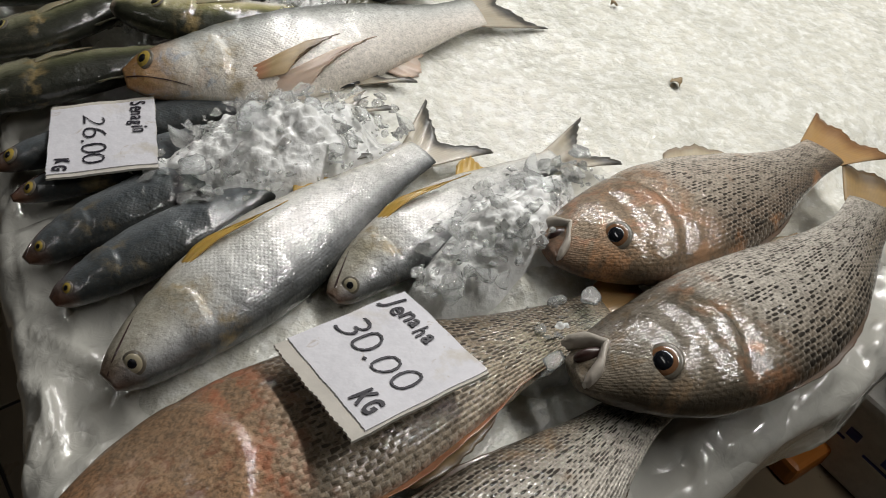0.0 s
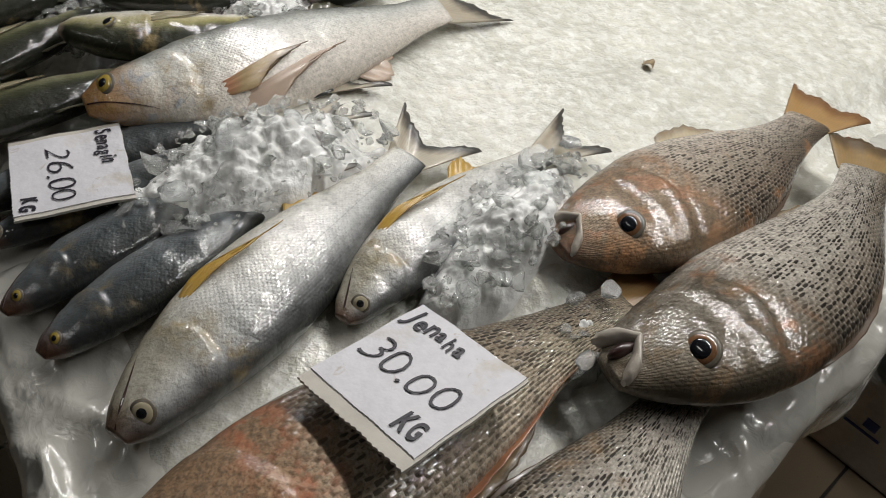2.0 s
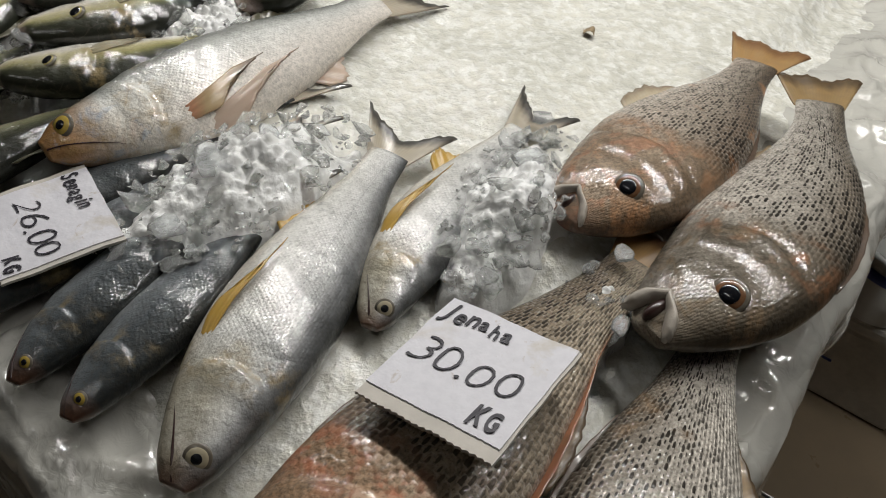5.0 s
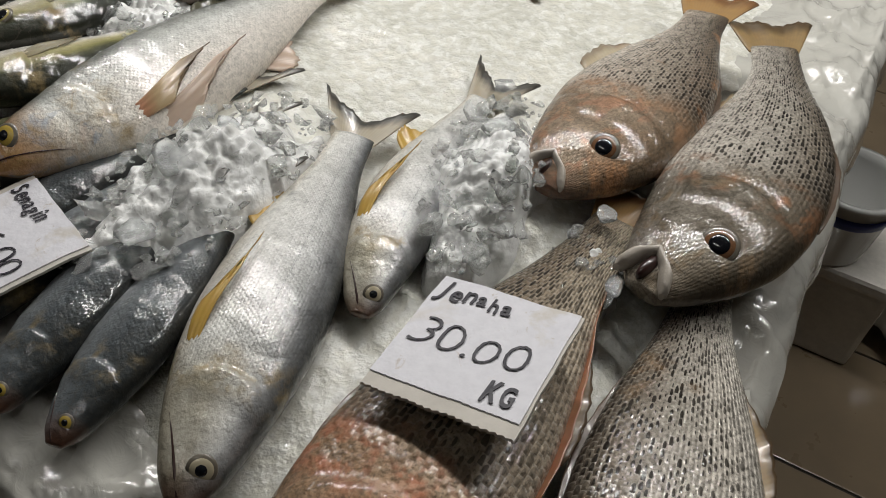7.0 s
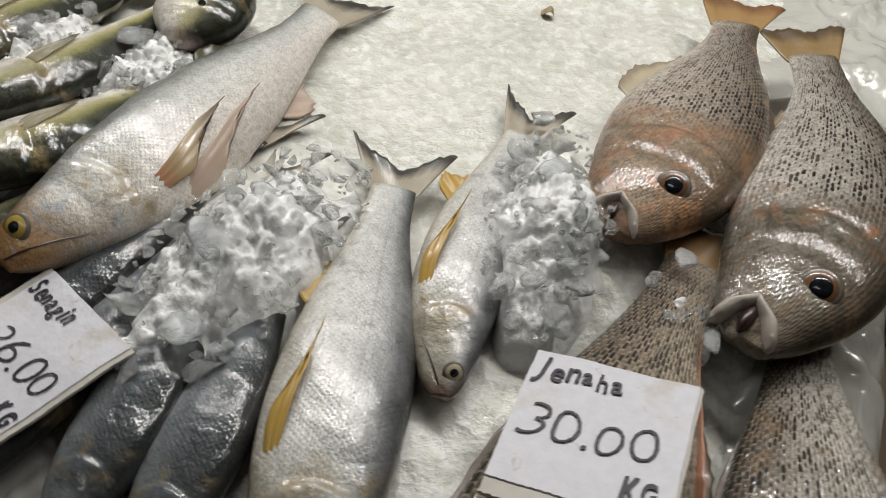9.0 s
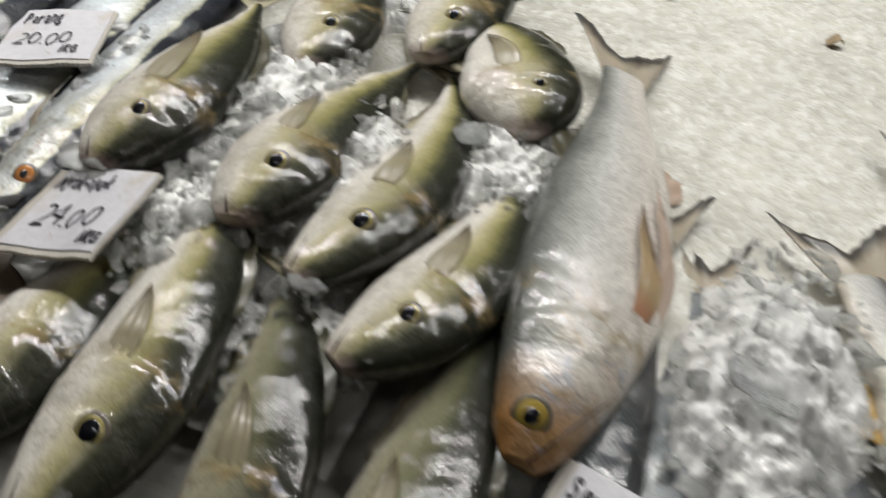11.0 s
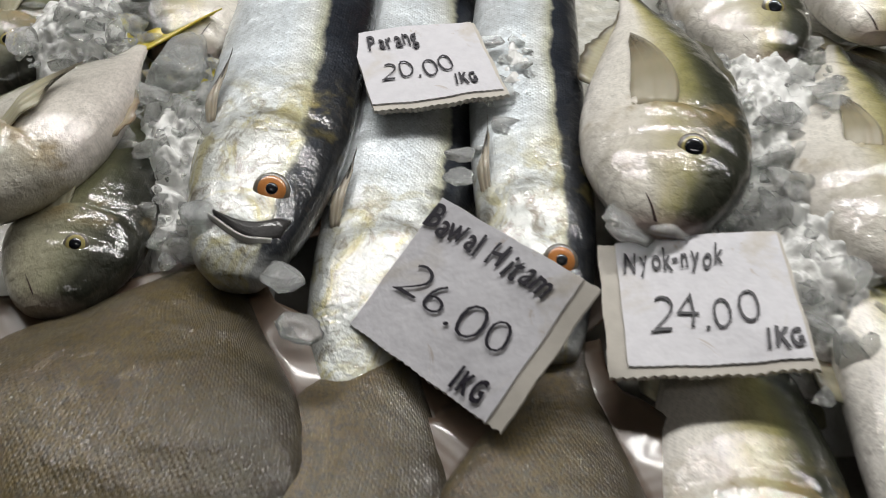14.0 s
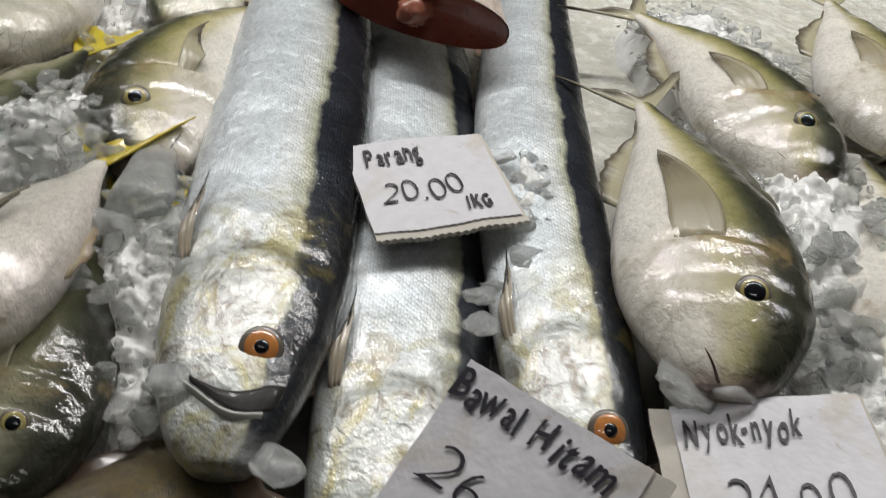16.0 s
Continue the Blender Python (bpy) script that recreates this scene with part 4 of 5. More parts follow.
grunt((0.438, 0.728), (0.742, 0.921), -0.012, 0.136, 0.835, 1, JENAHA_PINK, "pinkish speckled grunt with orange tail and open mouth", roll=4, gape=0.0155, pec=False)
grunt((0.453, 0.598), (0.768, 0.84), -0.036, 0.136, 0.838, 1, JENAHA, "grey speckled grunt with gaping pale mouth", roll=6, gape=0.021, fin=FIN_AMBER)
grunt((0.1, 0.415), (0.494, 0.684), 0.012, 0.14, 0.815, -1, JENAHA_BROWN, "large brown grunt lying under a price card", roll=0, iris=False, pec=False)
grunt((0.27, 0.33), (0.532, 0.61), 0.0, 0.125, 0.812, -1, JENAHA, "speckled grunt overlapped by another fish", roll=0, pec=False)


# ---- trevallies ----
def trevally(snout, root, bend, depth, z, material, label, belly=1, roll=6, z_tail=None, tail_len=0.05, pec=(0.054, 0.022)):
    f = Fish("trevally", snout, root, bend, depth, z, z if z_tail is None else z_tail, belly, roll)
    lst = [(tail, FIN_OLIVE, tail_len, 0.5 * depth, 0.7),
           (edge_fin, "anal_fin", FIN_OLIVE, 0.55, 0.92, 0.016, -1, 0.8),
           (edge_fin, "dorsal_fin", FIN_DARK, 0.5, 0.92, 0.012, 1, 0.8),
           ]
    if pec:
        lst.append((pectoral, FIN_SICKLE, 0.34, 0.42, *pec, 4, 0.001, "pectoral_fin", 0.4))
    return f.build("trevally", material, label, "olive trevallies piled on ice", lst, IRIS_OLIVE, iris_size=1.0, pupil=0.72, seed=round(snout[1] * 71))


trevally((-0.069, 1.278), (0.143, 1.41), -0.012, 0.1, 0.838, TREVALLY, "olive-backed trevally with white belly on crushed ice", pec=(0.08, 0.03))
trevally((-0.018, 1.158), (0.224, 1.27), 0.008, 0.096, 0.842, TREVALLY, "plump olive trevally with silvery white belly", z_tail=0.816)
trevally((-0.012, 1.088), (0.234, 1.23), -0.03, 0.08, 0.842, TREVALLY, "bent olive trevally with dark glossy back", z_tail=0.818)
trevally((-0.028, 1.015), (0.198, 1.11), -0.03, 0.08, 0.842, TREVALLY, "olive trevally lying on another trevally", z_tail=0.816)
trevally((-0.235, 1.13), (-0.015, 1.26), 0.0, 0.088, 0.806, TREVALLY, "olive trevally under a price card", pec=None, z_tail=0.784)
trevally((0.12, 1.294), (0.272, 1.471), -0.02, 0.092, 0.838, TREVALLY, "olive trevally with white throat among ice")
trevally((0.213, 1.245), (0.423, 1.354), 0.0, 0.088, 0.84, TREVALLY, "olive trevally with pinkish snout")
trevally((0.211, 1.114), (0.292, 1.275), -0.016, 0.1, 0.838, TREVALLY, "white-bellied trevally leaning on the pile")
trevally((-0.213, 1.037), (0.018, 1.241), -0.024, 0.086, 0.82, TREVALLY, "large dark olive trevally lying head forward")
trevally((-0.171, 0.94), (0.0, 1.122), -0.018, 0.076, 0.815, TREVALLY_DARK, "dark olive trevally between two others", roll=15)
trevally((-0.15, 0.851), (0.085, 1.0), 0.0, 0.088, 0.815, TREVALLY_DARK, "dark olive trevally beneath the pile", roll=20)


# ---- wolf herrings ----
def herring(snout, root, bend, depth, z, label, roll=4, jaw=True):
    f = Fish("herring", snout, root, bend, depth, z, z + 0.01, 1, roll)
    lst = [(tail, FIN_TAIL, 0.09, 0.9 * depth, 0.6), (edge_fin, "anal_fin", FIN_PALE, 0.6, 0.9, 0.012, -1, 1.0), (pectoral, FIN_TAIL, 0.165, 0.1, 0.045, 0.012, -10)]
    if jaw:
        lst.append((herring_jaw,))
    return f.build("wolf_herring", PARANG, label, "wolf herrings side by side", lst, IRIS_RED, mouth=False, iris_size=1.0, pupil=0.46, seed=round(snout[1] * 53))


herring((-0.227, 1.427), (0.314, 1.828), 0.0, 0.098, 0.824, "long bright silver wolf herring with orange-red eye", roll=-3)
herring((-0.238, 1.339), (0.32, 1.745), -0.016, 0.096, 0.794, "long silver wolf herring with a card on its head", roll=-10, jaw=False)
herring((-0.152, 1.28), (0.416, 1.638), 0.026, 0.078, 0.81, "long silver wolf herring with dark blue back")


# ---- black pomfrets ----
def pomfret(snout, root, depth, z, label, belly=1):
    f = Fish("pomfret", snout, root, 0.0, depth, z, z, belly, 0)
    lst = [(tail, FIN_BROWN, 0.05, 0.4 * depth, 0.5), (edge_fin, "anal_fin", FIN_BROWN, 0.45, 0.92, 0.03, -1, 0.6), (edge_fin, "dorsal_fin", FIN_BROWN, 0.45, 0.95, 0.045, 1, 0.6)]
    return f.build("black_pomfret", POMFRET, label, "black pomfrets at the edge", lst, IRIS_DARK, seed=round(snout[1] * 31))


pomfret((-0.43, 1.372), (-0.2, 1.468), 0.185, 0.806, "broad brown pomfret with fine rough scales")
pomfret((-0.405, 1.268), (-0.165, 1.372), 0.112, 0.802, "grey-brown pomfret between two others")
pomfret((-0.37, 1.175), (-0.125, 1.29), 0.11, 0.804, "brown pomfret tucked under price cards")


# ---- yellowtails ----
def yellowtail(snout, root, bend, depth, z, belly, material, label, roll=0):
    f = Fish("trevally", snout, root, bend, depth, z, z, belly, roll)
    lst = [(tail, FIN_LEMON, 0.05, 0.4 * depth, 0.35), (edge_fin, "anal_fin", FIN_GLASS, 0.5, 0.8, 0.008, -1, 0.8), (edge_fin, "dorsal_fin", FIN_GLASS, 0.45, 0.85, 0.008, 1, 0.8),
           (pectoral, FIN_OLIVE, 0.31, 0.4, 0.05, 0.022, -10)]
    return f.build("yellowtail_scad", material, label, "yellow-finned scads", lst, IRIS_OLIVE, iris_size=1.0, pupil=0.62, seed=round(snout[1] * 41))


yellowtail((-0.31, 1.58), (-0.135, 1.618), -0.01, 0.095, 0.838, -1, YELLOWTAIL, "white-bellied scad with bright yellow tail", roll=-10)
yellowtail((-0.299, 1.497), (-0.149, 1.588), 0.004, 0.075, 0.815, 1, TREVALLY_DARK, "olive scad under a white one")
yellowtail((-0.111, 1.598), (0.1, 1.70), 0.03, 0.1, 0.825, -1, TREVALLY, "dark-backed white scad with yellow fins", roll=5)
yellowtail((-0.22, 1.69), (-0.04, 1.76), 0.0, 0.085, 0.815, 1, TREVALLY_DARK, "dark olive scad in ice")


yellowtail((-0.1, 1.785), (0.09, 1.905), 0.0, 0.095, 0.82, -1, YELLOWTAIL, "white scad with thin yellow fins")
yellowtail((0.02, 1.72), (0.21, 1.84), 0.0, 0.09, 0.82, -1, YELLOWTAIL, "white scad with yellow lower fins")


# ---- price cards ----
def card(tl, tr, bl, words, price, unit, label, sizes, paper=(0.0, 0.0, 0.0, 0.1)):
    """A corrugated board with a written paper on it; three corners of the board; paper: bare strips on the left, top, right and bottom."""
    o = Vector(tl)
    ux, uy = Vector(tr) - o, Vector(bl) - o
    w, h = ux.length, uy.length
    ux.normalize()
    nz = uy.cross(ux).normalized()
    uy = ux.cross(nz).normalized()
    frame_m = Matrix(((ux.x, uy.x, nz.x, o.x), (ux.y, uy.y, nz.y, o.y), (ux.z, uy.z, nz.z, o.z), (0, 0, 0, 1)))
    if nz.z < 0:
        nz = -nz
        frame_m = Matrix(((ux.x, -uy.x, nz.x, o.x), (ux.y, -uy.y, nz.y, o.y), (ux.z, -uy.z, nz.z, o.z), (0, 0, 0, 1)))
    if (frame_m @ Vector((0, -h, 0)) - Vector(bl)).length > h:
        frame_m = frame_m @ Matrix.Diagonal((1, -1, 1, 1))
    root = new("price_card")
    root.matrix_world = frame_m
    tagged(root, label, "price card", "handwritten price cards")

    def plate(x0, y0, x1, y1, z, th, wave, amp):
        n, m = 60, 40
        g = np.zeros((n, m, 3))
        for i in range(n):
            for j in range(m):
                u, v = i / (n - 1), j / (m - 1)
                x, y = x0 + (x1 - x0) * u, y0 + (y1 - y0) * v
                if j == 0 or j == m - 1:
                    y += wave * (math.sin(i * 2.1) * (1.0 if j else 0.3) + 0.6 * math.sin(i * 0.37 + o.y * 40))
                if i == 0 or i == n - 1:
                    x += wave * 0.5 * (0.3 * math.sin(j * 1.7) + math.sin(j * 0.41 + o.x * 40))
                g[i, j] = (x, y, z + amp * noise.noise(Vector((x * 22 + o.x * 9, y * 22, 0))))
        return thick_sheet(g, np.array((0, 0, 1.0)), th)

    v, f, uvs = plate(0, 0, w, -h, -0.0025, 0.0024, 0.0007, 0.002)
    link("backing_board", v, f, BOARD, root, "damp corrugated backing board", uvs, smooth=False)
    v, f, uvs = plate(0.004, -0.003, w - 0.003, -h + 0.002, -0.0052, 0.0024, 0.0007, 0.002)
    link("under_board", v, f, BOARD, root, "second layer of corrugated board", uvs, smooth=False)
    v, f, uvs = plate(w * paper[0], -h * paper[1], w * (1 - paper[2]), -h * (1 - paper[3]), -0.0007, 0.0012, 0.0003, 0.002)
    link("paper", v, f, PAPER, root, "white paper face", uvs, smooth=False)
    rnd = random.Random(words)
    for text, at, bold in zip((words, price, unit), sizes, (0.012, -0.022, 0.03)):
        lettering(root, text, *at, w, h, rnd, bold)
    return root


def lettering(root, text, u0, v0, u1, v1, w, h, rnd, bold):
    """Letters of marker writing that fill the box from (u0, v0) to (u1, v1) of the paper."""
    made, x = [], 0.0
    for ch in text:
        if ch == " ":
            x += 0.3
            continue
        data = bpy.data.curves.new("letter", "FONT")
        data.body, data.size, data.shear, data.extrude, data.resolution_u, data.offset = ch, 1.0, 0.18, 0.006, 3, bold
        ob = new("letter", data)
        me = bpy.data.meshes.new_from_object(ob.evaluated_get(bpy.context.evaluated_depsgraph_get()))
        bpy.data.objects.remove(ob)
        co = np.array([v.co[:] for v in me.vertices])
        wide = co[:, 0].max() - co[:, 0].min()
        co[:, 0] -= co[:, 0].min()
        a = rnd.uniform(-0.12, 0.12)
        co[:, :2] = co[:, :2] @ np.array(((math.cos(a), math.sin(a)), (-math.sin(a), math.cos(a)))) * rnd.uniform(0.9, 1.1)
        co[:, 0] += 0.05 * np.sin(co[:, 1] * 5 + x) + x
        co[:, 1] += rnd.uniform(-0.06, 0.06) + 0.03 * np.sin(co[:, 0] * 4)
        x += wide + rnd.uniform(0.07, 0.13)
        made.append((me, co))
    full = np.concatenate([c for _, c in made])
    (lx, ly), (hx, hy) = full[:, :2].min(0), full[:, :2].max(0)
    for me, co in made:
        px = (u0 + (u1 - u0) * (co[:, 0] - lx) / (hx - lx)) * w
        py = -(v1 - (v1 - v0) * (co[:, 1] - ly) / (hy - ly)) * h
        for v, qx, qy, qz in zip(me.vertices, px, py, co[:, 2]):
            v.co = (qx, qy, paper_lift(root, qx, qy) + 0.0005 + 0.0004 * (qz > 0))
        me.materials.clear()
        me.materials.append(INK)
        out = new("letter", me)
        out.parent = root


def paper_lift(root, x, y):
    return 0.0003 + 0.002 * noise.noise(Vector((x * 22 + root.matrix_world.translation.x * 9, y * 22, 0)))


card((0.3169, 0.6544, 0.849), (0.3839, 0.5733, 0.8677), (0.2263, 0.5821, 0.8602), "Jenaha", "30.00", "KG", "handwritten white price card lying on a grunt",
     [(0.03, 0.05, 0.57, 0.25), (0.06, 0.37, 0.84, 0.61), (0.7, 0.69, 0.89, 0.86)], (0.0, 0.0, 0.02, 0.1))
card((0.0477, 0.8921, 0.8229), (0.0814, 0.7877, 0.8273), (-0.0434, 0.8627, 0.8199), "Senagin", "26.00", "KG", "handwritten white price card among threadfins",
     [(0.08, 0.08, 0.51, 0.28), (0.22, 0.46, 0.89, 0.7), (0.78, 0.79, 0.94, 0.95)], (0.06, 0.0, 0.04, 0.0))
card((-0.0336, 1.5273, 0.8397), (0.0343, 1.4727, 0.8419), (-0.0859, 1.4622, 0.8372), "Parang", "20.00", "1KG", "small handwritten price card on wolf herrings",
     [(0.1, 0.08, 0.49, 0.32), (0.12, 0.44, 0.68, 0.7), (0.64, 0.7, 0.81, 0.85)], (0.0, 0.0, 0.03, 0.06))
card((-0.1363, 1.3723, 0.8541), (-0.1436, 1.2757, 0.8596), (-0.2066, 1.3754, 0.8146), "Bawal Hitam", "26.00", "1KG", "handwritten price card propped on pomfrets",
     [(0.0, 0.04, 0.81, 0.24), (0.08, 0.43, 0.78, 0.68), (0.65, 0.8, 0.83, 0.96)], (0.0, 0.0, 0.09, 0.0))
card((-0.0858, 1.3026, 0.8261), (-0.035, 1.2255, 0.8483), (-0.1583, 1.2541, 0.8236), "Nyok-nyok", "24.00", "1KG", "handwritten price card laid on trevallies",
     [(0.13, 0.08, 0.67, 0.3), (0.23, 0.45, 0.79, 0.72), (0.78, 0.73, 0.96, 0.88)], (0.1, 0.0, 0.02, 0.06))

# ---- crushed ice ----
def lump(rnd, size, sub=1):
    bm = bmesh.new()
    bmesh.ops.create_icosphere(bm, subdivisions=sub, radius=1)
    sx, sy, sz = size * rnd.uniform(0.7, 1.2), size * rnd.uniform(0.6, 1.0), size * rnd.uniform(0.35, 0.75)
    off = Vector((rnd.uniform(0, 50), rnd.uniform(0, 50), 0))
    cuts = [Vector((rnd.gauss(0, 1), rnd.gauss(0, 1), rnd.gauss(0, 1))).normalized() for _ in range(8 if sub == 2 else 5)]
    for v in bm.verts:
        k = 1 + 0.4 * noise.noise(v.co * 1.3 + off) + 0.15 * noise.noise(v.co * 3.5 + off)
        c = v.co * k
        for cut in cuts:
            over = c.dot(cut) - (0.45 if sub == 2 else 0.62)
            if over > 0:
                c = c - cut * over
        v.co = Vector((c.x * sx, c.y * sy, c.z * sz))
    turn = Euler((rnd.uniform(-0.5, 0.5), rnd.uniform(-0.5, 0.5), rnd.uniform(0, 6.3))).to_matrix()
    out = [turn @ v.co for v in bm.verts], [tuple(v.index for v in f.verts) for f in bm.faces]
    bm.free()
    return out


def ice_heap(cx, cy, rx, ry, turn, count, height, lo, hi, seed, base=0.0):
    rnd = random.Random(seed)
    verts, faces = [], []
    ca, sa = math.cos(radians(turn)), math.sin(radians(turn))
    shapes = [lump(rnd, 1.0, 2) for _ in range(24)]
    for _ in range(count):
        r, a = math.sqrt(rnd.random()), rnd.uniform(0, 2 * math.pi)
        lx, ly = rx * r * math.cos(a), ry * r * math.sin(a)
        x, y = cx + lx * ca - ly * sa, cy + lx * sa + ly * ca
        size = lo + (hi - lo) * rnd.random() ** 3
        z = bed_height(x, y) + base + height * (1 - r * r) * rnd.random() ** 0.5 + size * 0.2
        v, f = rnd.choice(shapes)
        sp = rnd.uniform(0, 6.3)
        c2, s2 = math.cos(sp), math.sin(sp)
        o = len(verts)
        verts += [(x + (p.x * c2 - p.y * s2) * size, y + (p.x * s2 + p.y * c2) * size, z + p.z * size) for p in v]
        faces += [tuple(o + i for i in t) for t in f]
    ob = link("crushed_ice", verts, faces, ICE, smooth=False)
    return tagged(ob, "heap of glassy crushed ice between the fish", "ice", "heaps of crushed ice", "stuff")


def slush(cx, cy, rx, ry, turn, height, seed):
    """A low mound of melting, glassy slush."""
    n = 110
    ca, sa = math.cos(radians(turn)), math.sin(radians(turn))
    verts = []
    for i in range(n):
        for j in range(n):
            lx, ly = 2 * i / (n - 1) - 1, 2 * j / (n - 1) - 1
            r = min(1.0, math.hypot(lx, ly) * (1.0 + 0.35 * noise.noise(Vector((lx * 2.2 + seed, ly * 2.2, 4))) + 0.1))
            x, y = cx + rx * lx * ca - ry * ly * sa, cy + rx * lx * sa + ry * ly * ca
            p = Vector((x * 60 + seed, y * 60, 0))
            rough = abs(noise.noise(p)) * 0.012 + abs(noise.noise(p * 2.3)) * 0.007 + noise.noise(p * 0.4) * 0.01 + 0.006
            verts.append((x, y, bed_height(x, y) - 0.006 + (1 - r * r) ** 0.6 * (height + rough)))
    ob = link("ice_slush", verts, sheet_faces(n, n), SLUSH)
    return tagged(ob, "low mound of melting glassy slush", "ice", "mounds of slush", "stuff")


for n, (cx, cy, rx, ry, turn, h, count, big) in enumerate((
        (0.175, 0.845, 0.15, 0.068, 30, 0.044, 260, 0.012), (0.41, 0.775, 0.13, 0.056, 50, 0.05, 260, 0.012), (0.44, 0.65, 0.05, 0.035, 30, 0.035, 60, 0.014),
        (-0.02, 1.21, 0.1, 0.06, 40, 0.035, 200, 0.013), (0.1, 1.3, 0.15, 0.07, 30, 0.04, 380, 0.012), (0.18, 1.1, 0.08, 0.06, 30, 0.035, 140, 0.013),
        (0.03, 1.43, 0.16, 0.025, 32, 0.034, 240, 0.011), (-0.17, 1.53, 0.09, 0.05, 40, 0.034, 220, 0.012), (-0.13, 1.68, 0.07, 0.06, 30, 0.04, 200, 0.012),
        (-0.03, 1.06, 0.06, 0.05, 30, 0.03, 100, 0.011), (0.08, 1.16, 0.1, 0.04, 30, 0.035, 120, 0.011),
        (0.06, 1.8, 0.12, 0.07, 30, 0.035, 160, 0.012), (0.3, 1.42, 0.12, 0.07, 40, 0.035, 200, 0.011))):
    slush(cx, cy, rx, ry, turn, h, n * 7.3)
    ice_heap(cx, cy, rx * 0.95, ry * 0.95, turn, int(count * 1.0), 0.014, 0.003, big * 1.3, 100 + n, h * 0.72)


# ---- larger clear lumps of ice ----
def ice_chunk(x, y, z, size, seed, flat=1.0, label="clear melting lump of ice between fish"):
    rnd = random.Random(seed)
    v, f = lump(rnd, size, 3)
    ob = link("ice_chunk", [(p.x, p.y, p.z * flat) for p in v], f, CLEAR_ICE)
    ob.location = (x, y, z)
    return tagged(ob, label, "ice", "clear lumps of ice")


def clear_ice():
    m, nt, p = mat("clear_ice")
    oc = objcoord(nt)
    p.inputs["Base Color"].default_value = (0.94, 0.96, 0.96, 1)
    p.inputs["IOR"].default_value, p.inputs["Transmission Weight"].default_value = 1.31, 0.8
    nt.links.new(mth(nt, "MULTIPLY", noisy(nt, oc, 60, 3), 0.3), p.inputs["Roughness"])
    nt.links.new(bump(nt, noisy(nt, oc, 90, 4), 0.5, 0.004), p.inputs["Normal"])
    return m


CLEAR_ICE = clear_ice()
LUMPS = """.163 .847 .846 .03;.116 .786 .834 .024;.441 .615 .834 .012;.473 .684 .834 .013;.484 .889 .82 .016;-.072 1.295 .838 .022;-.132 1.583 .842 .03;-.002 1.081 .842 .02;-.237 1.382 .836 .013;
-.218 1.411 .834 .015;-.214 1.47 .838 .014;-.1 1.387 .834 .012;-.08 1.399 .834 .01;.027 1.455 .836 .011;.21 .87 .844 .018;.4 .75 .846 .018;.43 .8 .846 .016;.1 1.24 .848 .018;.17 1.13 .848 .018;-.062 1.272 .84 .014"""
for n, row in enumerate(LUMPS.split(";")):
    x, y, z, size = map(float, row.split())
    ice_chunk(x, y, z, size, 40 + n, 0.5)


# ---- scraps on the ice ----
def scrap(x, y, size, seed):
    rnd = random.Random(seed)
    g = np.zeros((8, 6, 3))
    for i in range(8):
        for j in range(6):
            f, k = i / 7, 2 * j / 5 - 1
            g[i, j] = (size * (f - 0.5), size * 0.28 * k * (0.4 + math.sin(math.pi * f)) * rnd.uniform(0.85, 1.1), 0.004 * math.sin(f * 5 + k) + 0.002)
    v, f, uvs = thick_sheet(g, np.array((0, 0, 1.0)), 0.001)
    ob = link("leaf_scrap", v, f, LEAF, None, "", uvs)
    ob.matrix_world = pose(x, y, bed_height(x, y) + 0.004, 0, 0, rnd.uniform(0, 180))
    return tagged(ob, "small brown scrap of leaf on ice", "scrap", "scraps on the ice")


scrap(0.622, 1.085, 0.017, 3)
scrap(0.56, 1.25, 0.01, 5)


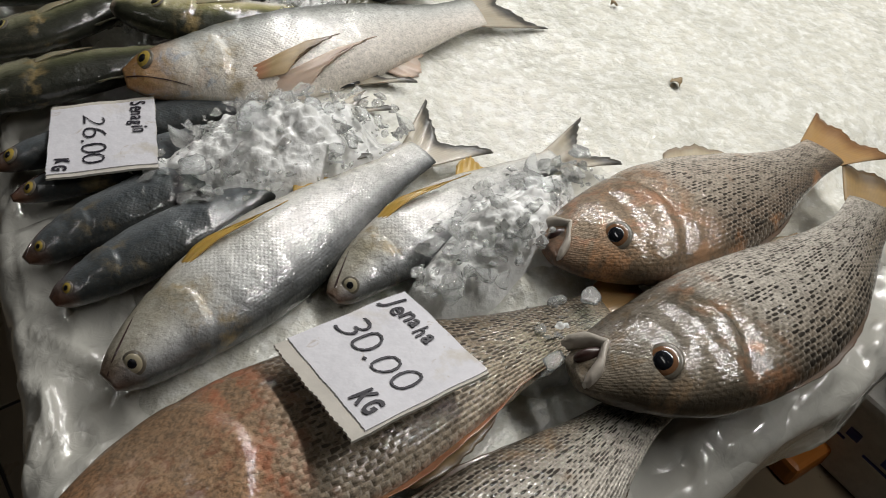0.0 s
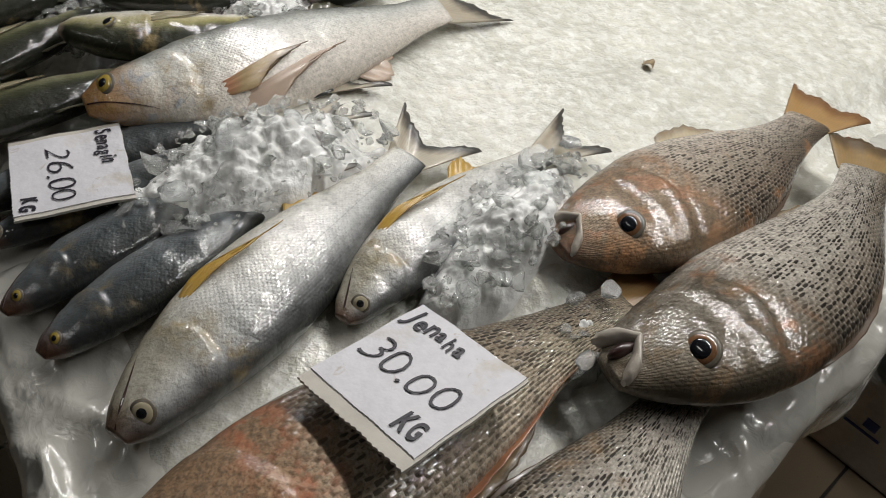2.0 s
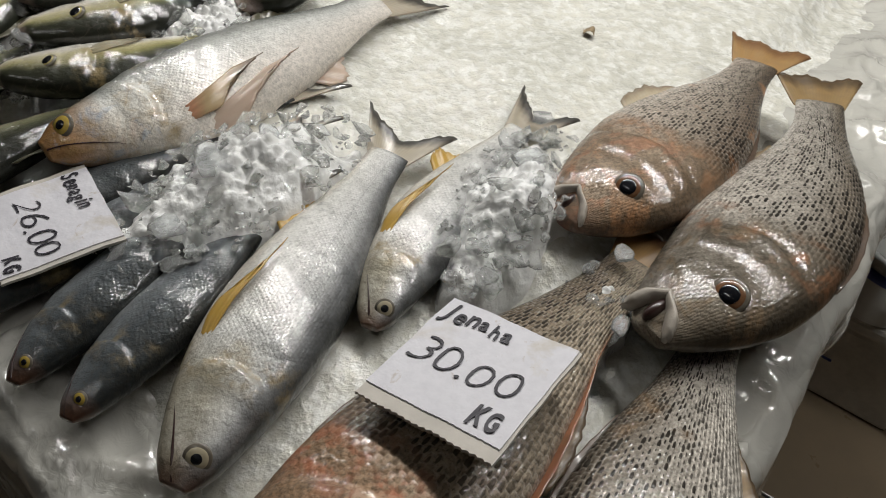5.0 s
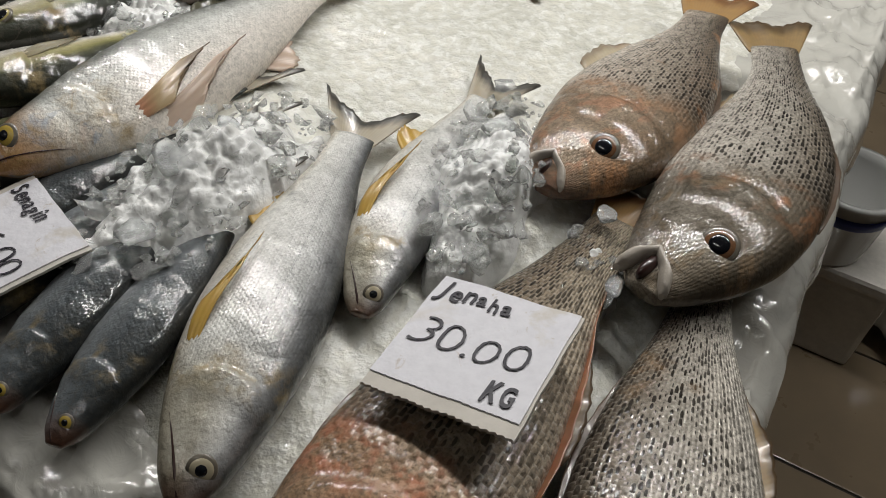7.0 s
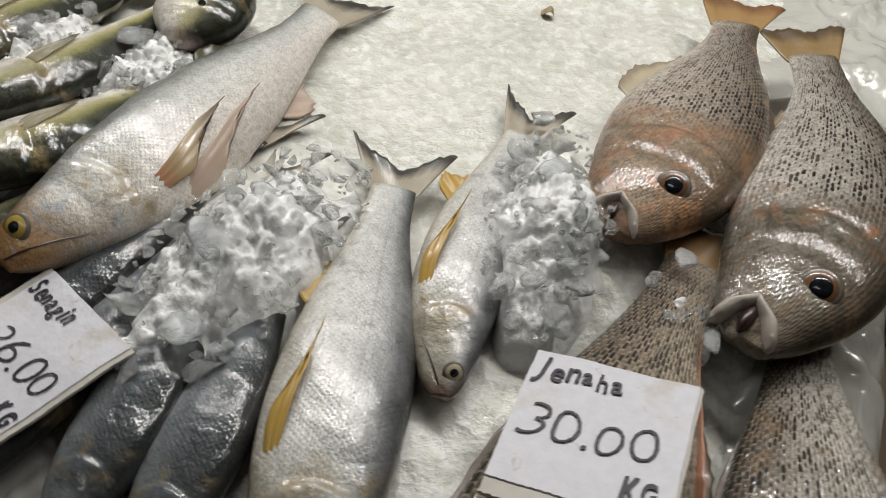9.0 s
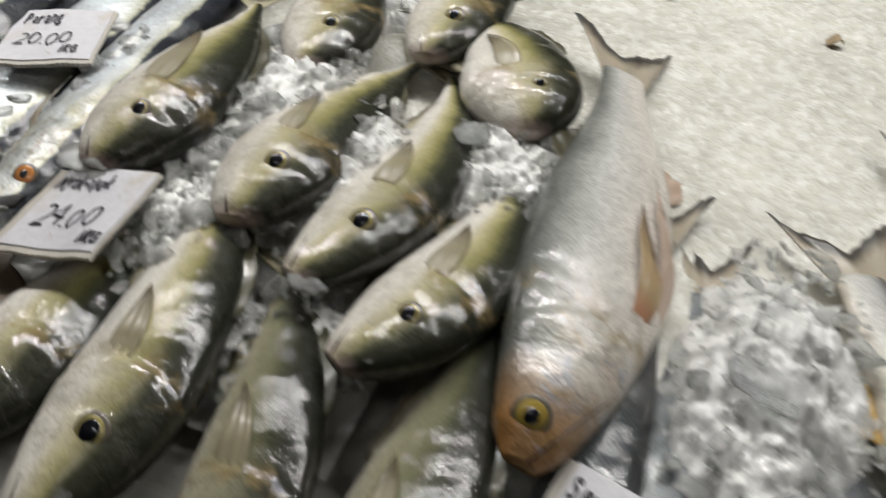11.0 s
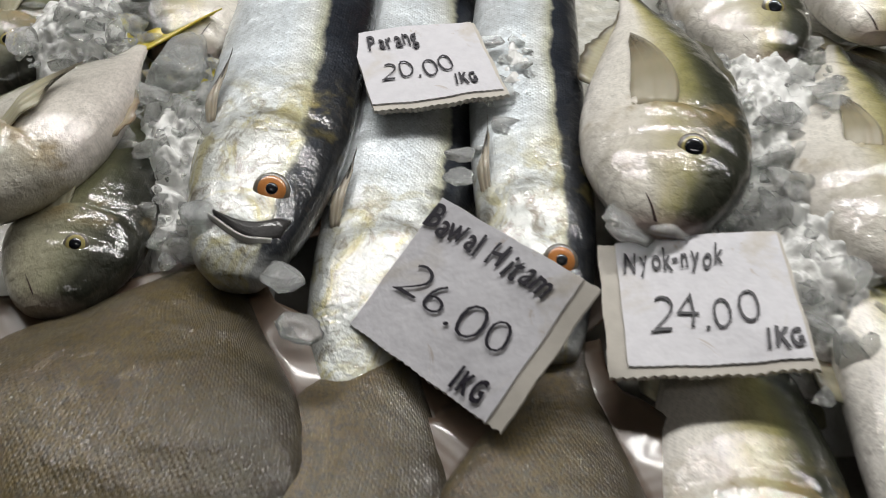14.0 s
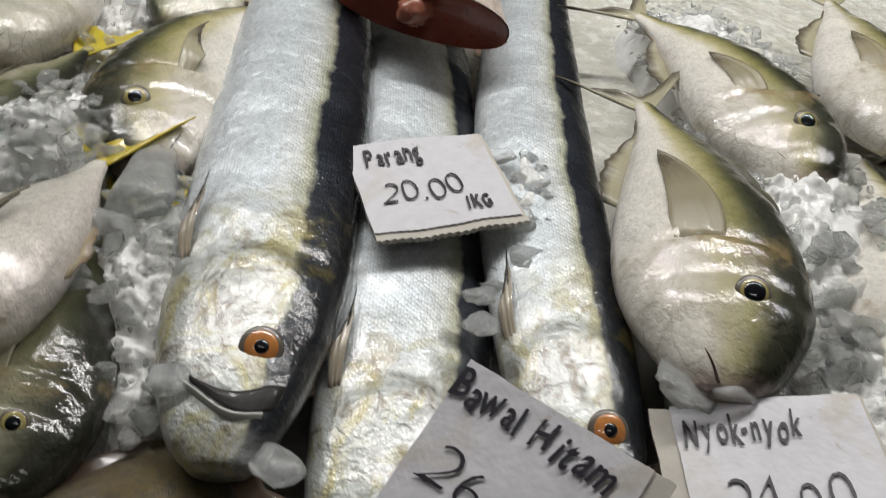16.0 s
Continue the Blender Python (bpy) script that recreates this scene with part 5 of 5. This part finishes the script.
# ---- cut piece of fish ----
def cut_fish():
    f = Fish("herring", (0.108, 1.578), (0.35, 1.756), 0.0, 0.125, 0.862, 0.868, -1, 0)
    root = new("cut_fish_piece")
    root.location = f.base
    tagged(root, "thick cut piece of fish with raw red flesh", "fish piece")
    n, m = 26, 40
    verts, uv, met = [], [], []
    for i in range(n):
        s = 0.0 + 0.8 * i / (n - 1)
        for j in range(m):
            th = 2 * math.pi * j / m
            y, zt = 0.064 * math.cos(th), 0.022 * math.copysign(abs(math.sin(th)) ** 0.8, math.sin(th))
            skew = 0.03 * math.cos(th) * (1 - s)
            verts.append(f.place(s + skew / f.length, y * (1 - 0.25 * s), zt) - f.base)
            uv.append((0.4 + s * 0.3, 0.05 + 0.4 * (1 + math.cos(th)) / 2))
            met.append((s * f.length, y))
    faces = [(i * m + j, i * m + (j + 1) % m, (i + 1) * m + (j + 1) % m, (i + 1) * m + j) for i in range(n - 1) for j in range(m)]
    faces.append(tuple((n - 1) * m + j for j in range(m)))
    link("skin", verts, faces, PINK_SKIN, root, "pale pinkish skin", {"uv": uv, "metric": met})
    fv, ff = [], []
    for r in range(9):
        k = r / 8
        for j in range(m):
            th = 2 * math.pi * j / m
            y, zt = 0.063 * math.cos(th) * k, 0.0215 * math.copysign(abs(math.sin(th)) ** 0.8, math.sin(th)) * k
            lump_in = (0.012 * (1 - k * k) + 0.006 * noise.noise(Vector((y * 60, zt * 90, 3))) * (1 - k)) / f.length
            fv.append(f.place(lump_in - 0.002 + 0.03 * y / 0.064 / f.length, y, zt) - f.base)
    ff = [(r * m + j, r * m + (j + 1) % m, (r + 1) * m + (j + 1) % m, (r + 1) * m + j) for r in range(8) for j in range(m)]
    link("cut_face", fv, ff, FLESH, root, "raw dark red cut face")
    bm = bmesh.new()
    bmesh.ops.create_icosphere(bm, subdivisions=3, radius=1)
    at = f.place(-0.01, 0.0, 0.0) - f.base
    for v in bm.verts:
        k = 1 + 0.3 * noise.noise(v.co * 2.5)
        v.co = Vector((v.co.x * 0.016 * k + at[0], v.co.y * 0.012 * k + at[1], v.co.z * 0.01 * k + at[2]))
    for fc in bm.faces:
        fc.smooth = True
    part("roe", bm, ROE, root, "pink soft organ")
    return root


PINK_SKIN = skin("pinkish_white_skin", [(0.0, (0.74, 0.62, 0.54)), (0.5, (0.7, 0.6, 0.54)), (1.0, (0.6, 0.5, 0.44))], ((0.6, 0.5, 0.45), (0.6, 0.5, 0.45), 0.01), 0.003, metal=0.05, relief=0.3, gill=0.1, mottled=0.1)
ROE = plain("pink_organ", (0.4, 0.14, 0.09), 0.25, coat=0.7, grain=0.4, scale=80)
cut_fish()


# ---- things on the floor beside the stall ----
def foam_box():
    root = thing("foam_box", "dirty white foam box with blue markings on floor", "box", at=(1.306, 1.11, 0))
    root.rotation_euler = (0, 0, radians(-52))
    bm = bmesh.new()
    box(bm, -0.22, -0.16, 0.0, 0.22, 0.16, 0.2, 0.012)
    part("body", bm, FOAM, root)
    bm = bmesh.new()
    box(bm, -0.23, -0.17, 0.202, 0.23, 0.17, 0.235, 0.01)
    part("lid", bm, FOAM, root)
    for x0, z0, x1, z1 in ((-0.16, 0.118, -0.13, 0.14), (-0.12, 0.118, -0.095, 0.14), (-0.085, 0.118, -0.055, 0.14), (-0.045, 0.118, -0.02, 0.14), (0.03, 0.118, 0.055, 0.14), (-0.17, 0.102, -0.04, 0.107), (0.0, 0.102, 0.07, 0.107)):
        bm = bmesh.new()
        box(bm, x0, -0.162, z0, x1, -0.158, z1)
        part("marking", bm, BLUE_INK, root, "blue printed bar")


def tub():
    root = thing("plastic_tub", "cloudy plastic tub with a blue band on a box", "tub", at=(1.27, 0.99, 0.235))
    bm = bmesh.new()
    rings = [(0.07, 0.0), (0.074, 0.006), (0.085, 0.14), (0.092, 0.146), (0.092, 0.156), (0.083, 0.156), (0.08, 0.14), (0.068, 0.008)]
    n = 40
    vs = [[bm.verts.new((r * math.cos(2 * math.pi * k / n), r * math.sin(2 * math.pi * k / n), z)) for k in range(n)] for r, z in rings]
    for a, b in zip(vs, vs[1:]):
        for k in range(n):
            bm.faces.new((a[k], a[(k + 1) % n], b[(k + 1) % n], b[k])).smooth = True
    bm.faces.new(vs[0]), bm.faces.new(vs[-1])
    part("body", bm, BIN, root)
    bm = bmesh.new()
    vs = [[bm.verts.new((r * math.cos(2 * math.pi * k / n), r * math.sin(2 * math.pi * k / n), z)) for k in range(n)] for r, z in ((0.079, 0.1), (0.0835, 0.1), (0.0855, 0.122), (0.08, 0.122))]
    for a, b in zip(vs, vs[1:] + vs[:1]):
        for k in range(n):
            bm.faces.new((a[k], a[(k + 1) % n], b[(k + 1) % n], b[k])).smooth = True
    part("band", bm, BLUE_INK, root, "blue band")


def boot_bag():
    bm = bmesh.new()
    bmesh.ops.create_icosphere(bm, subdivisions=4, radius=1)
    for v in bm.verts:
        k = 1 + 0.25 * noise.noise(v.co * 2.2) + 0.12 * abs(noise.noise(v.co * 6))
        v.co = Vector((v.co.x * 0.16 * k, v.co.y * 0.12 * k, max(-0.1, v.co.z * 0.12 * k) + 0.1))
    for f in bm.faces:
        f.smooth = True
    ob = part("plastic_bag", bm, PLASTIC, None)
    ob.location = (1.56, 0.86, 0.0)
    tagged(ob, "crumpled clear plastic bag on the floor", "bag")
    bm = bmesh.new()
    box(bm, -0.09, -0.05, 0, 0.09, 0.05, 0.06, 0.012)
    ob = part("orange_tray", bm, ORANGE, None)
    ob.location, ob.rotation_euler = (1.12, 1.08, 0), (0, 0, 0.6)
    tagged(ob, "small orange plastic tray on the floor", "tray")


foam_box()
tub()
boot_bag()


# ---- floor tiles ----
def tiles():
    size, gap = 0.33, 0.006
    bm = bmesh.new()
    box(bm, -2.6, -2.6, -0.007, 2.6, 2.6, -0.004)
    bed = part("joint_bed", bm, JOINT, floor, "dark joints")
    bm = bmesh.new()
    h = (size - gap) / 2
    box(bm, -h, -h, -0.004, h, h, 0.0, 0.002)
    me = bpy.data.meshes.new("tile")
    bm.to_mesh(me)
    bm.free()
    me.materials.append(TILE)
    inv = floor.matrix_world.inverted()
    turn = Matrix.Translation((1.027, 0.76, 0)) @ Matrix.Rotation(radians(-52), 4, "Z")
    bed.matrix_local = inv @ turn
    for i in range(-7, 8):
        for j in range(-7, 8):
            ob = new("tile", me)
            ob.parent = floor
            ob.matrix_local = inv @ turn @ Matrix.Translation((i * size + 0.12, (j + 0.5) * size, 0.0))


tiles()
